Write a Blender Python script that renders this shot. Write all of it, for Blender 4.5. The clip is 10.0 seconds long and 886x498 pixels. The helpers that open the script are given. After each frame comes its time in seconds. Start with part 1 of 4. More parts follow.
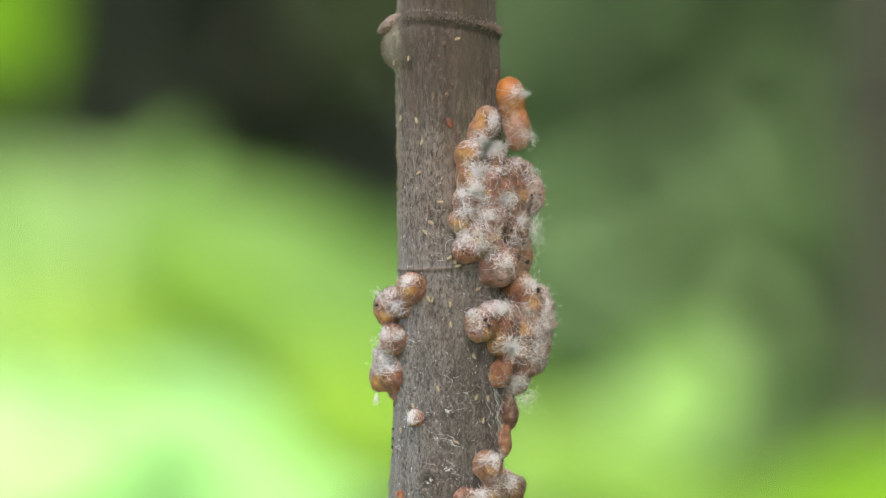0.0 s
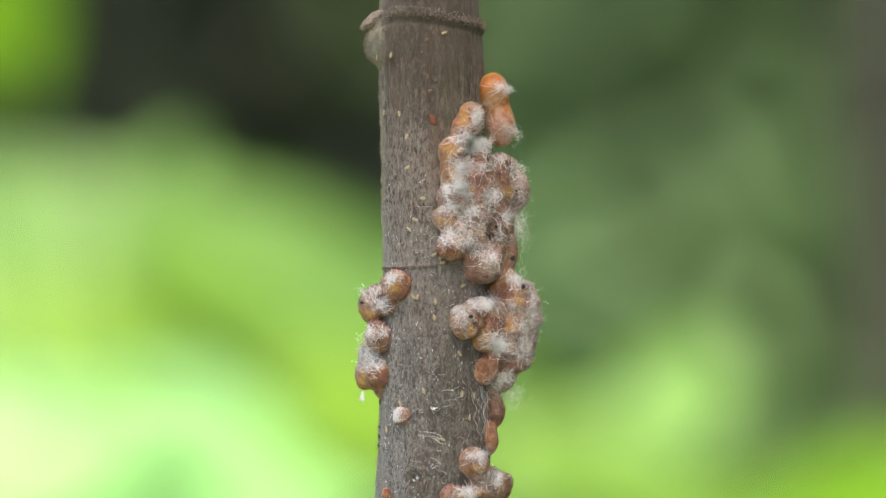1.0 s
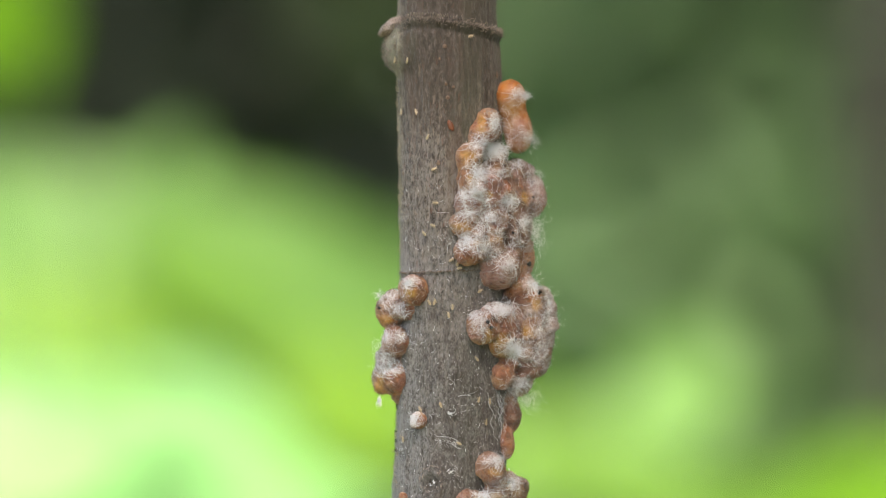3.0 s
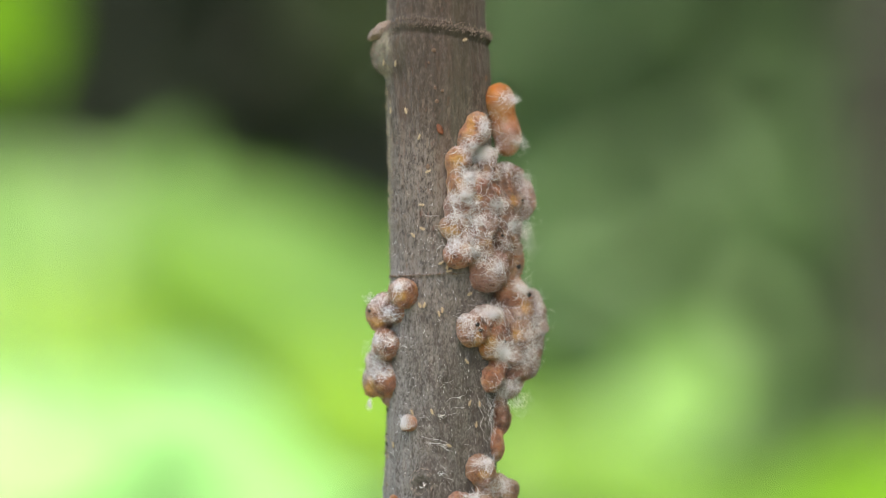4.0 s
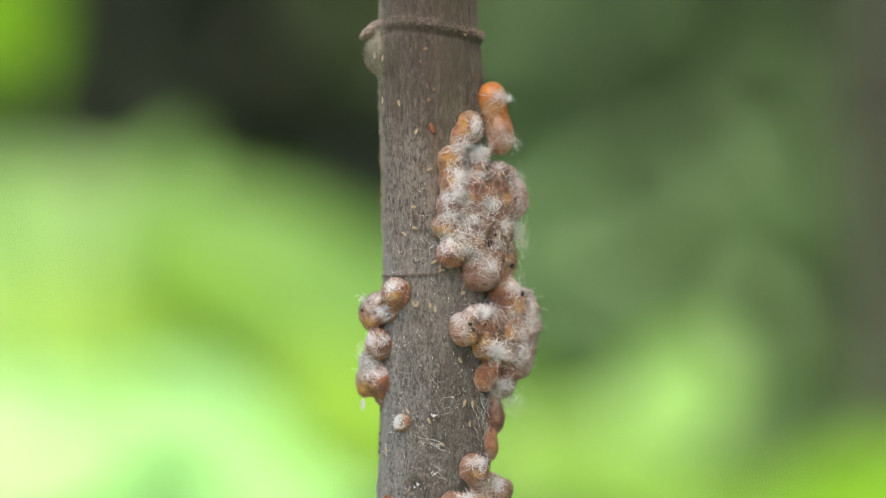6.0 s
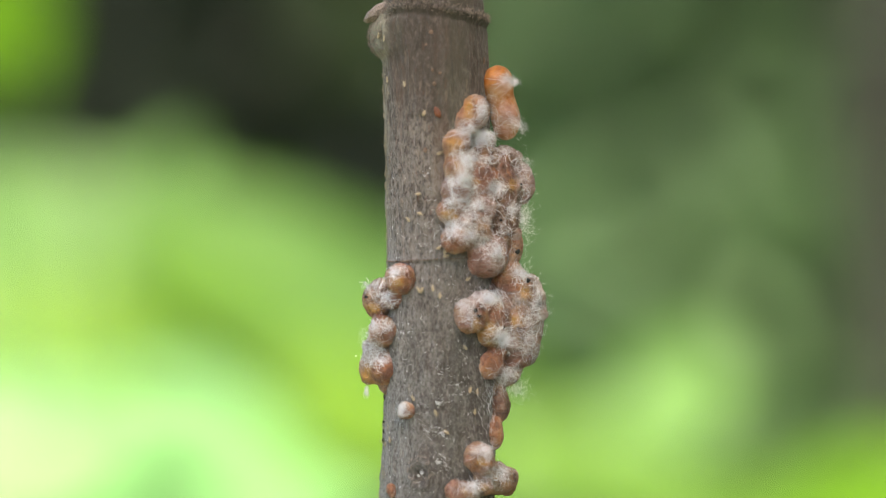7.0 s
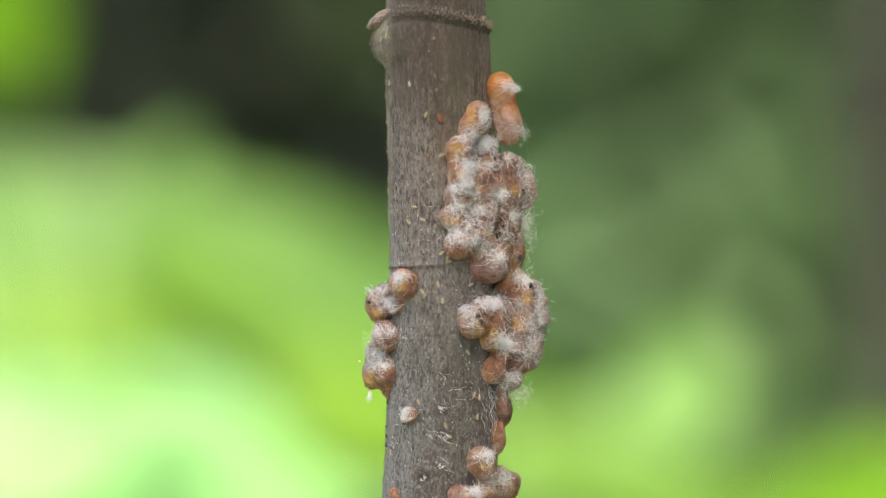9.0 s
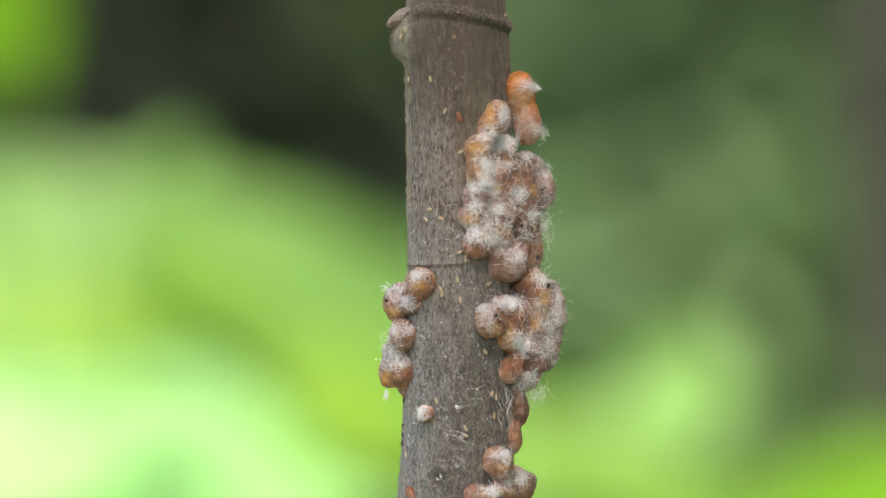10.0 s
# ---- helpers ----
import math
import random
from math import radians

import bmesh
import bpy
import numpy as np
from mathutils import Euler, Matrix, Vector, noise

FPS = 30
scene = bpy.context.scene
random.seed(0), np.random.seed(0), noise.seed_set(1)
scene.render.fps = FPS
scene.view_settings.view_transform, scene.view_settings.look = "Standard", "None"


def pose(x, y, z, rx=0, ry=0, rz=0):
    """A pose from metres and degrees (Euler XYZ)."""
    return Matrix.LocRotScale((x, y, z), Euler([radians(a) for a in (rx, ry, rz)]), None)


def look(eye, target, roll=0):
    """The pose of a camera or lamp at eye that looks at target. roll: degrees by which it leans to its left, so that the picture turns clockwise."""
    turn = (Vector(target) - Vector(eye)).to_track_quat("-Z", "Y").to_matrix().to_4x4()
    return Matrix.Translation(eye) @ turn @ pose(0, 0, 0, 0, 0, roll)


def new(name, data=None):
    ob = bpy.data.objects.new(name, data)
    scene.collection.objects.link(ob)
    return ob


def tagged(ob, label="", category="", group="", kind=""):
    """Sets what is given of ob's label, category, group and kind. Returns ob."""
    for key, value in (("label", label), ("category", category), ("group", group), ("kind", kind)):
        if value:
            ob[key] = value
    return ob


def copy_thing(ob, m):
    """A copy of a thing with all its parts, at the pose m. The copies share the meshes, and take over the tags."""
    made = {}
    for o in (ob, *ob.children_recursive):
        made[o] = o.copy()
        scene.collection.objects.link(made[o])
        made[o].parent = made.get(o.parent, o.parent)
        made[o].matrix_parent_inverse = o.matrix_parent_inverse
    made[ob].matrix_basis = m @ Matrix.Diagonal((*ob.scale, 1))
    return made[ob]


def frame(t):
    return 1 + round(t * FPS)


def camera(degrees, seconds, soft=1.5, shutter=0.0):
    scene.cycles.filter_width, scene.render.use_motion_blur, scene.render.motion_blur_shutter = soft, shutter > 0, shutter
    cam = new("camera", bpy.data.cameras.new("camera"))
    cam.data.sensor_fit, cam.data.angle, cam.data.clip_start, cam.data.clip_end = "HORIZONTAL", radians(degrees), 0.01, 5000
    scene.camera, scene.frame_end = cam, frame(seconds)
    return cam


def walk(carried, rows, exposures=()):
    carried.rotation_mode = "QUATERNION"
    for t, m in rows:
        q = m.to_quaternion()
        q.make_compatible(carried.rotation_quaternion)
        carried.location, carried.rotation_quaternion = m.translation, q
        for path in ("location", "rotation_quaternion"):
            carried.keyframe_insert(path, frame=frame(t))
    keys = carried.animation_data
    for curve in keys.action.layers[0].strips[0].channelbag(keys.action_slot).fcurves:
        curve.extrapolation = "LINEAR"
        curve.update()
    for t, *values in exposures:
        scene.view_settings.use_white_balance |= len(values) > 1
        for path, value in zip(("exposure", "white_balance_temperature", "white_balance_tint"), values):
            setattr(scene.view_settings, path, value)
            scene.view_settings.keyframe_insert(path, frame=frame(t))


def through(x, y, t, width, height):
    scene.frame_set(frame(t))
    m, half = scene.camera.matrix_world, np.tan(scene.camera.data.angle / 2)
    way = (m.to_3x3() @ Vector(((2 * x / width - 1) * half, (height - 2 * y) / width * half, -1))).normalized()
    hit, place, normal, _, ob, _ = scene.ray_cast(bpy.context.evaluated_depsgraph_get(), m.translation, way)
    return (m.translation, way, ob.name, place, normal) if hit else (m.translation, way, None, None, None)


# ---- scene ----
from mathutils.bvhtree import BVHTree

# Camera: held still on a stand, a long lens a forearm's length from the stem.
FOV, EYE = 20.0, 1.2
S = 0.00006                                   # metres to one unit of the plan drawn on the stem's plane
DIST = 784 * S / math.tan(radians(FOV / 2))   # lens to stem axis
cam = camera(FOV, 10.0, soft=1.1)
cam.data.dof.use_dof = True
cam.data.dof.focus_distance = DIST - 0.0045
cam.data.dof.aperture_fstop = 6.8
walk(cam, [(0.0, pose(0, 0, EYE, 90, 0, 0)), (10.0, pose(0, 0, EYE, 90, 0, 0))], exposures=[(0.0, 2.17, 7500, 7), (10.0, 2.17, 7500, 7)])

# ---- light ----
SUN_UP, SUN_SIDE = 58.0, -28.0     # elevation; bearing from behind the camera, to its left
world = bpy.data.worlds.new("sky")
scene.world = world
world.use_nodes = True
sky = world.node_tree.nodes.new("ShaderNodeTexSky")
sky.sky_type, sky.sun_disc = "NISHITA", False
sky.sun_elevation, sky.sun_rotation = radians(SUN_UP), radians(180 + SUN_SIDE)
sky.air_density, sky.dust_density = 1.0, 2.5
world.node_tree.links.new(sky.outputs[0], world.node_tree.nodes["Background"].inputs[0])
world.node_tree.nodes["Background"].inputs[1].default_value = 0.12
sun = new("sun", bpy.data.lights.new("sun", "SUN"))
sun.data.energy, sun.data.angle, sun.data.color = 2.75, radians(6.0), (1.0, 0.95, 0.86)
SUN_DIR = Vector((math.sin(radians(SUN_SIDE)) * math.cos(radians(SUN_UP)),
                  -math.cos(radians(SUN_SIDE)) * math.cos(radians(SUN_UP)), math.sin(radians(SUN_UP))))
sun.matrix_world = look(SUN_DIR * 20, (0, 0, 0))


# ---- materials ----
class Mat:
    """A small wrapper to write node materials in few lines."""

    def __init__(self, name):
        self.m = bpy.data.materials.new(name)
        self.m.use_nodes = True
        self.t = self.m.node_tree
        self.bsdf = self.t.nodes["Principled BSDF"]
        self.out = self.t.nodes["Material Output"]
        self.co = self.t.nodes.new("ShaderNodeTexCoord").outputs["Object"]

    def node(self, kind, **inputs):
        n = self.t.nodes.new(kind)
        for k, v in inputs.items():
            self.put(v, n.inputs[k.replace("_", " ")])
        return n

    def put(self, v, socket):
        if hasattr(v, "is_linked"):
            self.t.links.new(v, socket)
        else:
            socket.default_value = v

    def scaled(self, sx, sy, sz, shift=None):
        n = self.node("ShaderNodeMapping", Vector=self.co, Scale=(sx, sy, sz))
        if shift is not None:
            self.put(shift, n.inputs["Location"])
        return n.outputs[0]

    def noise(self, vec, scale, detail=4.0, rough=0.55, distort=0.0):
        return self.node("ShaderNodeTexNoise", Vector=vec, Scale=scale, Detail=detail, Roughness=rough, Distortion=distort).outputs["Fac"]

    def ramp(self, fac, *stops):
        n = self.node("ShaderNodeValToRGB", Fac=fac)
        e = n.color_ramp.elements
        while len(e) < len(stops):
            e.new(0.5)
        for el, (p, c) in zip(e, stops):
            el.position = p
            el.color = (c, c, c, 1) if isinstance(c, (int, float)) else (*c, 1)
        return n.outputs[0]

    def mix(self, fac, a, b):
        n = self.t.nodes.new("ShaderNodeMix")
        n.data_type = "RGBA"
        self.put(fac, n.inputs[0])
        self.put(a if hasattr(a, "is_linked") else (*a, 1), n.inputs[6])
        self.put(b if hasattr(b, "is_linked") else (*b, 1), n.inputs[7])
        return n.outputs[2]

    def math(self, op, a, b=0.0):
        n = self.t.nodes.new("ShaderNodeMath")
        n.operation = op
        self.put(a, n.inputs[0])
        self.put(b, n.inputs[1])
        return n.outputs[0]

    def bump(self, height, strength, distance, normal=None):
        n = self.node("ShaderNodeBump", Height=height, Strength=strength, Distance=distance)
        if normal is not None:
            self.put(normal, n.inputs["Normal"])
        return n.outputs[0]

    def random(self):
        return self.t.nodes.new("ShaderNodeObjectInfo").outputs["Random"]

    def set(self, **inputs):
        for k, v in inputs.items():
            self.put(v, self.bsdf.inputs[k.replace("_", " ")])
        return self.m


def bark_material():
    a = Mat("bark")
    long = a.noise(a.scaled(1, 1, 0.08), 1400, 4, 0.6, 0.35)
    fine = a.noise(a.scaled(1, 1, 0.42), 3300, 5, 0.72, 0.8)
    patch = a.noise(a.scaled(1, 1, 0.45), 230, 4, 0.6)
    grain = a.noise(a.scaled(1, 1, 0.58), 4300, 6, 0.76, 0.7)
    mottle = a.noise(a.scaled(1, 1, 0.6), 1100, 5, 0.7, 0.6)
    dark, light = (0.038, 0.028, 0.023), (0.230, 0.185, 0.160)
    c = a.ramp(long, (0.33, (0.046, 0.033, 0.026)), (0.50, (0.080, 0.060, 0.050)), (0.66, (0.136, 0.106, 0.090)))
    c = a.mix(a.ramp(fine, (0.37, 0.6), (0.48, 0.0)), c, dark)
    c = a.mix(a.ramp(fine, (0.53, 0.0), (0.62, 0.65)), c, light)
    c = a.mix(a.ramp(mottle, (0.53, 0.0), (0.68, 0.6)), c, light)
    c = a.mix(a.ramp(mottle, (0.34, 0.55), (0.47, 0.0)), c, dark)
    fleck = a.noise(a.scaled(1, 1, 0.33), 2300, 3, 0.6, 0.5)
    c = a.mix(a.ramp(fleck, (0.58, 0.0), (0.65, 0.65)), c, (0.300, 0.225, 0.180))
    c = a.mix(a.ramp(fleck, (0.34, 0.7), (0.40, 0.0)), c, (0.150, 0.070, 0.050))
    # broad bands: reddish cork and a faint film of algae
    rust = a.noise(a.scaled(1, 1, 0.16), 520, 4, 0.6)
    c = a.mix(a.ramp(rust, (0.53, 0.0), (0.66, 0.5)), c, (0.180, 0.104, 0.078))
    algae = a.noise(a.scaled(1, 1, 0.10), 330, 3, 0.5)
    c = a.mix(a.ramp(algae, (0.55, 0.0), (0.68, 0.40)), c, (0.118, 0.118, 0.080))
    strip = a.math("ABSOLUTE", a.math("SUBTRACT", a.node("ShaderNodeSeparateXYZ", Vector=a.co).outputs[0], 0.0025))
    strip = a.math("ADD", a.math("MULTIPLY", strip, 700.0), a.math("MULTIPLY", a.math("SUBTRACT", rust, 0.5), 2.5))
    c = a.mix(a.ramp(strip, (0.2, 0.5), (1.2, 0.0)), c, (0.088, 0.090, 0.056))
    # the stem below the seam carries a greyer, dustier skin
    low = a.node("ShaderNodeSeparateXYZ", Vector=a.co).outputs[2]
    low = a.math("ADD", low, a.math("MULTIPLY", a.math("SUBTRACT", patch, 0.5), 0.02))
    grey = a.ramp(a.math("MULTIPLY_ADD", low, -60.0), (0.0, 0.0), (0.35, 1.0))
    grey.node.inputs[0].links[0].from_node.inputs[2].default_value = 0.15
    skin = a.ramp(grain, (0.36, (0.054, 0.046, 0.042)), (0.50, (0.110, 0.095, 0.088)), (0.61, (0.262, 0.236, 0.224)))
    skin = a.mix(a.ramp(mottle, (0.38, 0.65), (0.49, 0.0)), skin, (0.050, 0.039, 0.034))
    skin = a.mix(a.ramp(mottle, (0.54, 0.0), (0.66, 0.5)), skin, (0.255, 0.240, 0.234))
    c = a.mix(grey, c, a.mix(0.76, c, skin))
    # lower bark grows paler to the left: light from that side, painted in
    left_light = a.noise(a.scaled(1, 1, 0.3), 330, 5, 0.65)
    leftward = a.math("MULTIPLY_ADD", a.node("ShaderNodeSeparateXYZ", Vector=a.co).outputs[0], -70.0)
    leftward.node.inputs[2].default_value = 0.30
    left_light = a.math("MULTIPLY", a.ramp(a.math("ADD", leftward, left_light), (0.78, 0.0), (1.05, 0.6)), a.ramp(a.math("MAXIMUM", grain, fine), (0.46, 0.0), (0.60, 1.0)))
    c = a.mix(a.math("MULTIPLY", grey, left_light), c, (0.305, 0.282, 0.272))
    speck = a.node("ShaderNodeTexVoronoi", Vector=a.scaled(1, 1, 0.55), Scale=1500.0, Randomness=1.0).outputs["Distance"]
    c = a.mix(a.math("MULTIPLY", a.ramp(speck, (0.08, 0.7), (0.22, 0.0)), a.math("MULTIPLY", grey, a.ramp(patch, (0.42, 0.0), (0.6, 0.7)))), c, (0.42, 0.405, 0.39))
    high = a.math("MULTIPLY_ADD", low, 20.0)
    high.node.inputs[2].default_value = 0.5
    c = a.mix(a.math("MULTIPLY", a.ramp(high, (0.26, 0.0), (0.44, 0.8), (0.66, 0.7), (0.82, 0.0)), a.ramp(fine, (0.40, 0.0), (0.56, 0.8))), c, (0.290, 0.244, 0.222))
    c = a.mix(a.ramp(high, (0.70, 0.0), (0.88, 0.55)), c, (0.076, 0.057, 0.046))
    # left flank: pale lichen above the seam, left light painted in below it
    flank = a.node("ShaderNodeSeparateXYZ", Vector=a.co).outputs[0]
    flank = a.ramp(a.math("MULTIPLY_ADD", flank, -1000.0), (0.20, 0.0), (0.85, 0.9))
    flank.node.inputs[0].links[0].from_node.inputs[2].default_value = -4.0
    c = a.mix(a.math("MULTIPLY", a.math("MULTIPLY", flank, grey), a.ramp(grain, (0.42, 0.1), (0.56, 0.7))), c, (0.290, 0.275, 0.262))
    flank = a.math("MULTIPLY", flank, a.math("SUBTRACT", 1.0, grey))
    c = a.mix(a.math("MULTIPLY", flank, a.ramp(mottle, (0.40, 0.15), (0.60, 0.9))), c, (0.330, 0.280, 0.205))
    # the bud scale under the collar is smoother and olive-grey
    up = a.math("MULTIPLY_ADD", a.node("ShaderNodeSeparateXYZ", Vector=a.co).outputs[2], 125.0)
    up.node.inputs[2].default_value = -2.125
    out = a.math("MULTIPLY_ADD", a.node("ShaderNodeSeparateXYZ", Vector=a.co).outputs[0], -1000.0)
    out.node.inputs[2].default_value = -4.6
    bud = a.math("MULTIPLY", a.ramp(up, (0.12, 0.0), (0.28, 1.0), (0.74, 1.0), (0.84, 0.0)), a.ramp(out, (0.1, 0.0), (0.8, 0.7)))
    c = a.mix(bud, c, a.ramp(grain, (0.35, (0.135, 0.120, 0.082)), (0.65, (0.290, 0.268, 0.192))))
    n = a.bump(a.math("ADD", a.math("MULTIPLY", fine, 0.5), a.math("MULTIPLY", long, 0.45)), 1.0, 0.00026)
    n = a.bump(a.math("MULTIPLY", a.math("ADD", grain, mottle), 0.5), 0.6, 0.00012, n)
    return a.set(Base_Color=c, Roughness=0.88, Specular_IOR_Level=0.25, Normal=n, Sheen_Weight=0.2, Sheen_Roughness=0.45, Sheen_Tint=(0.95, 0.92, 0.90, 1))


def resin_material(name, dark, base, bright, wax, amber=0.3):
    """Lac resin: translucent orange-brown lacquer; the mesh's own "wax" value says how thick the white bloom lies on it."""
    a = Mat(name)
    v = a.co
    broad = a.noise(v, 520, 3, 0.5, 0.4)
    mid = a.noise(v, 1700, 4, 0.6, 0.6)
    fine = a.noise(v, 7000, 4, 0.65)
    c = a.ramp(broad, (0.30, dark), (0.50, base), (0.68, bright))
    c = a.mix(a.ramp(mid, (0.36, 0.75 if wax > 0.1 else 0.25), (0.52, 0.0)), c, dark)
    clear = a.node("ShaderNodeAttribute")
    clear.attribute_name = "honey"
    clear = a.math("ADD", clear.outputs["Fac"], a.math("MULTIPLY", a.math("SUBTRACT", mid, 0.5), 0.9))
    c = a.mix(a.ramp(clear, (0.25, 0.0), (0.75, 0.7)), c, (0.62, 0.315, 0.055))
    c = a.mix(a.ramp(a.noise(v, 780, 2, 0.4), (0.56, 0.0), (0.70, 0.6 * amber)), c, (0.60, 0.30, 0.06))
    # a thin milky veil, then matted wax where it has grown thick
    cover = a.node("ShaderNodeAttribute")
    cover.attribute_name = "wax"
    cover = cover.outputs["Fac"]
    veil = a.noise(a.co, 900, 4, 0.7, 0.8)
    veil = a.math("ADD", a.math("MULTIPLY", a.math("SUBTRACT", veil, 0.5), 1.6), a.math("MULTIPLY", cover, 1.5))
    c = a.mix(a.ramp(veil, (0.02, 0.07 if wax > 0.1 else 0.0), (0.70, 0.62)), c, (0.56, 0.370, 0.315))
    thread = a.noise(v, 5200, 6, 0.75, 1.6)
    thick = a.math("ADD", cover, a.math("MULTIPLY", a.math("SUBTRACT", thread, 0.5), 2.0))
    thick = a.math("ADD", thick, a.math("MULTIPLY", a.math("SUBTRACT", mid, 0.5), 1.5 if wax > 0.1 else 0.3))
    w = a.ramp(thick, (0.52, 0.0), (0.64, 0.42), (0.82, 0.94))
    # single curled threads lie over the resin, most of them near the thick wax
    curls = None
    for scale, width in ((1100, 0.030), (1700, 0.040), (2500, 0.050)):
        k = a.ramp(a.noise(v, scale, 2, 0.5, 1.2), (0.5 - width, 0.0), (0.5, 1.0), (0.5 + width, 0.0))
        curls = k if curls is None else a.math("MAXIMUM", curls, k)
    near = a.math("ADD", cover, a.math("MULTIPLY", a.math("SUBTRACT", broad, 0.45), 1.1))
    curls = a.math("MULTIPLY", curls, a.ramp(near, (0.08, 0.04 if wax > 0.1 else 0.0), (0.50, 0.75)))
    w = a.math("MAXIMUM", w, curls)
    c = a.mix(w, c, (0.88, 0.84, 0.855))
    pit = a.ramp(a.noise(v, 2600, 3, 0.6, 0.5), (0.57, 0.0), (0.68, 0.65 if wax > 0.1 else 0.0))
    c = a.mix(pit, c, [0.4 * k for k in dark])
    n = a.bump(a.math("ADD", mid, a.math("MULTIPLY", fine, 0.5)), 0.9, 0.00042 if wax > 0.1 else 0.00008)
    n = a.bump(a.math("ADD", w, a.math("MULTIPLY", thread, w)), 0.8, 0.00022, n)
    rough = a.ramp(w, (0.0, 0.34), (0.6, 0.85))
    return a.set(Base_Color=c, Roughness=rough, Specular_IOR_Level=0.45, Subsurface_Weight=0.4,
                 Subsurface_Radius=(1.0, 0.5, 0.3), Subsurface_Scale=0.0009, Normal=n, Sheen_Weight=0.3 * min(wax, 0.3), Sheen_Roughness=0.4)


def plain_material(name, c0, c1, scale, rough, bump=0.0001, strength=0.3, spec=0.3):
    a = Mat(name)
    f = a.noise(a.co, scale, 4, 0.6)
    return a.set(Base_Color=a.ramp(f, (0.32, c0), (0.68, c1)), Roughness=rough, Specular_IOR_Level=spec,
                 Normal=a.bump(f, strength, bump))


def leaf_material(name, c0, c1, through=0.45, spec=0.35):
    """A thin green blade: glossy skin over a body that lets light pass."""
    a = Mat(name)
    r = a.random()
    f = a.noise(a.co, 22, 3, 0.55)
    vein = a.noise(a.scaled(1, 0.12, 1), 160, 2, 0.5)
    g = a.t.nodes.new("ShaderNodeNewGeometry").outputs["Random Per Island"]
    c = a.ramp(a.math("ADD", a.math("MULTIPLY", f, 0.5), a.math("MULTIPLY", a.math("ADD", r, g), 0.25)), (0.25, c0), (0.75, c1))
    c = a.mix(a.ramp(vein, (0.62, 0.0), (0.7, 0.25)), c, c1)
    a.set(Base_Color=c, Roughness=0.42, Specular_IOR_Level=spec, Normal=a.bump(vein, 0.3, 0.001))
    tr = a.node("ShaderNodeBsdfTranslucent", Color=c)
    m = a.node("ShaderNodeMixShader", Fac=through)
    a.t.links.new(a.bsdf.outputs[0], m.inputs[1])
    a.t.links.new(tr.outputs[0], m.inputs[2])
    a.t.links.new(m.outputs[0], a.out.inputs[0])
    return a.m


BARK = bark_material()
ORANGE = resin_material("resin_orange", (0.28, 0.074, 0.016), (0.46, 0.165, 0.034), (0.57, 0.255, 0.062), 0.0, 0.1)
RUST = resin_material("resin_rust", (0.15, 0.048, 0.022), (0.39, 0.142, 0.058), (0.53, 0.255, 0.115), 0.27, 0.5)
PINK = resin_material("resin_pink", (0.17, 0.062, 0.042), (0.35, 0.148, 0.098), (0.46, 0.240, 0.172), 0.32, 0.2)
AMBER = resin_material("resin_amber", (0.16, 0.060, 0.024), (0.35, 0.142, 0.050), (0.48, 0.240, 0.085), 0.27, 0.9)
BROWN = resin_material("resin_brown", (0.055, 0.023, 0.014), (0.19, 0.076, 0.040), (0.32, 0.155, 0.088), 0.25, 0.45)
GREY = resin_material("resin_grey", (0.16, 0.088, 0.064), (0.32, 0.205, 0.160), (0.48, 0.355, 0.300), 0.34, 0.2)
WAX = plain_material("wax_white", (0.91, 0.87, 0.89), (0.97, 0.94, 0.96), 3000, 0.6, 0.0001, 0.1, 0.4)
SOOT = plain_material("soot_black", (0.010, 0.009, 0.009), (0.055, 0.050, 0.048), 3000, 0.4)
TAN = plain_material("crawler_tan", (0.39, 0.278, 0.168), (0.56, 0.440, 0.302), 6000, 0.5)
RED = plain_material("red_scale", (0.11, 0.038, 0.020), (0.25, 0.085, 0.042), 3000, 0.4)
PITH = plain_material("lenticel_tan", (0.12, 0.072, 0.050), (0.26, 0.170, 0.122), 5000, 0.85)
LICHEN = plain_material("lichen_pale", (0.26, 0.21, 0.145), (0.44, 0.37, 0.275), 4000, 0.9)
FELT = plain_material("collar_felt", (0.17, 0.125, 0.104), (0.46, 0.360, 0.310), 5200, 0.95, 0.0003, 0.8)
LEAF_CROWN = leaf_material("leaf_crown", (0.03, 0.055, 0.02), (0.06, 0.09, 0.035), 0.06)
# next three greens: stronger or weaker sun is put into the colour
LEAF_LESS_LIT = leaf_material("leaf_less_lit", (0.096, 0.222, 0.044), (0.162, 0.315, 0.083))
LEAF_SUN_PALE = leaf_material("leaf_sun_pale", (0.205, 0.460, 0.140), (0.300, 0.600, 0.245))
LEAF_LIT = leaf_material("leaf_lit", (0.135, 0.290, 0.062), (0.215, 0.400, 0.115))
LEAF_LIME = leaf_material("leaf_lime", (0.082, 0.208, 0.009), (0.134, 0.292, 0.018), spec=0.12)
# next two: the lime dimmed and brightened, sun strength kept in the colour
LEAF_DIM_LIME = leaf_material("leaf_dim_lime", (0.098, 0.225, 0.022), (0.152, 0.300, 0.042), spec=0.25)
LEAF_LIT_LIME = leaf_material("leaf_lit_lime", (0.130, 0.275, 0.022), (0.190, 0.345, 0.048), spec=0.25)
LEAF_MID = leaf_material("leaf_mid", (0.090, 0.181, 0.073), (0.163, 0.282, 0.126), 0.3)
LEAF_OLIVE = leaf_material("leaf_olive", (0.084, 0.118, 0.060), (0.150, 0.200, 0.108), 0.2)
# thicket green darkened to carry the shade higher up
LEAF_SHADE_TINT = leaf_material("leaf_shade_tint", (0.068, 0.130, 0.056), (0.126, 0.206, 0.095), 0.3)
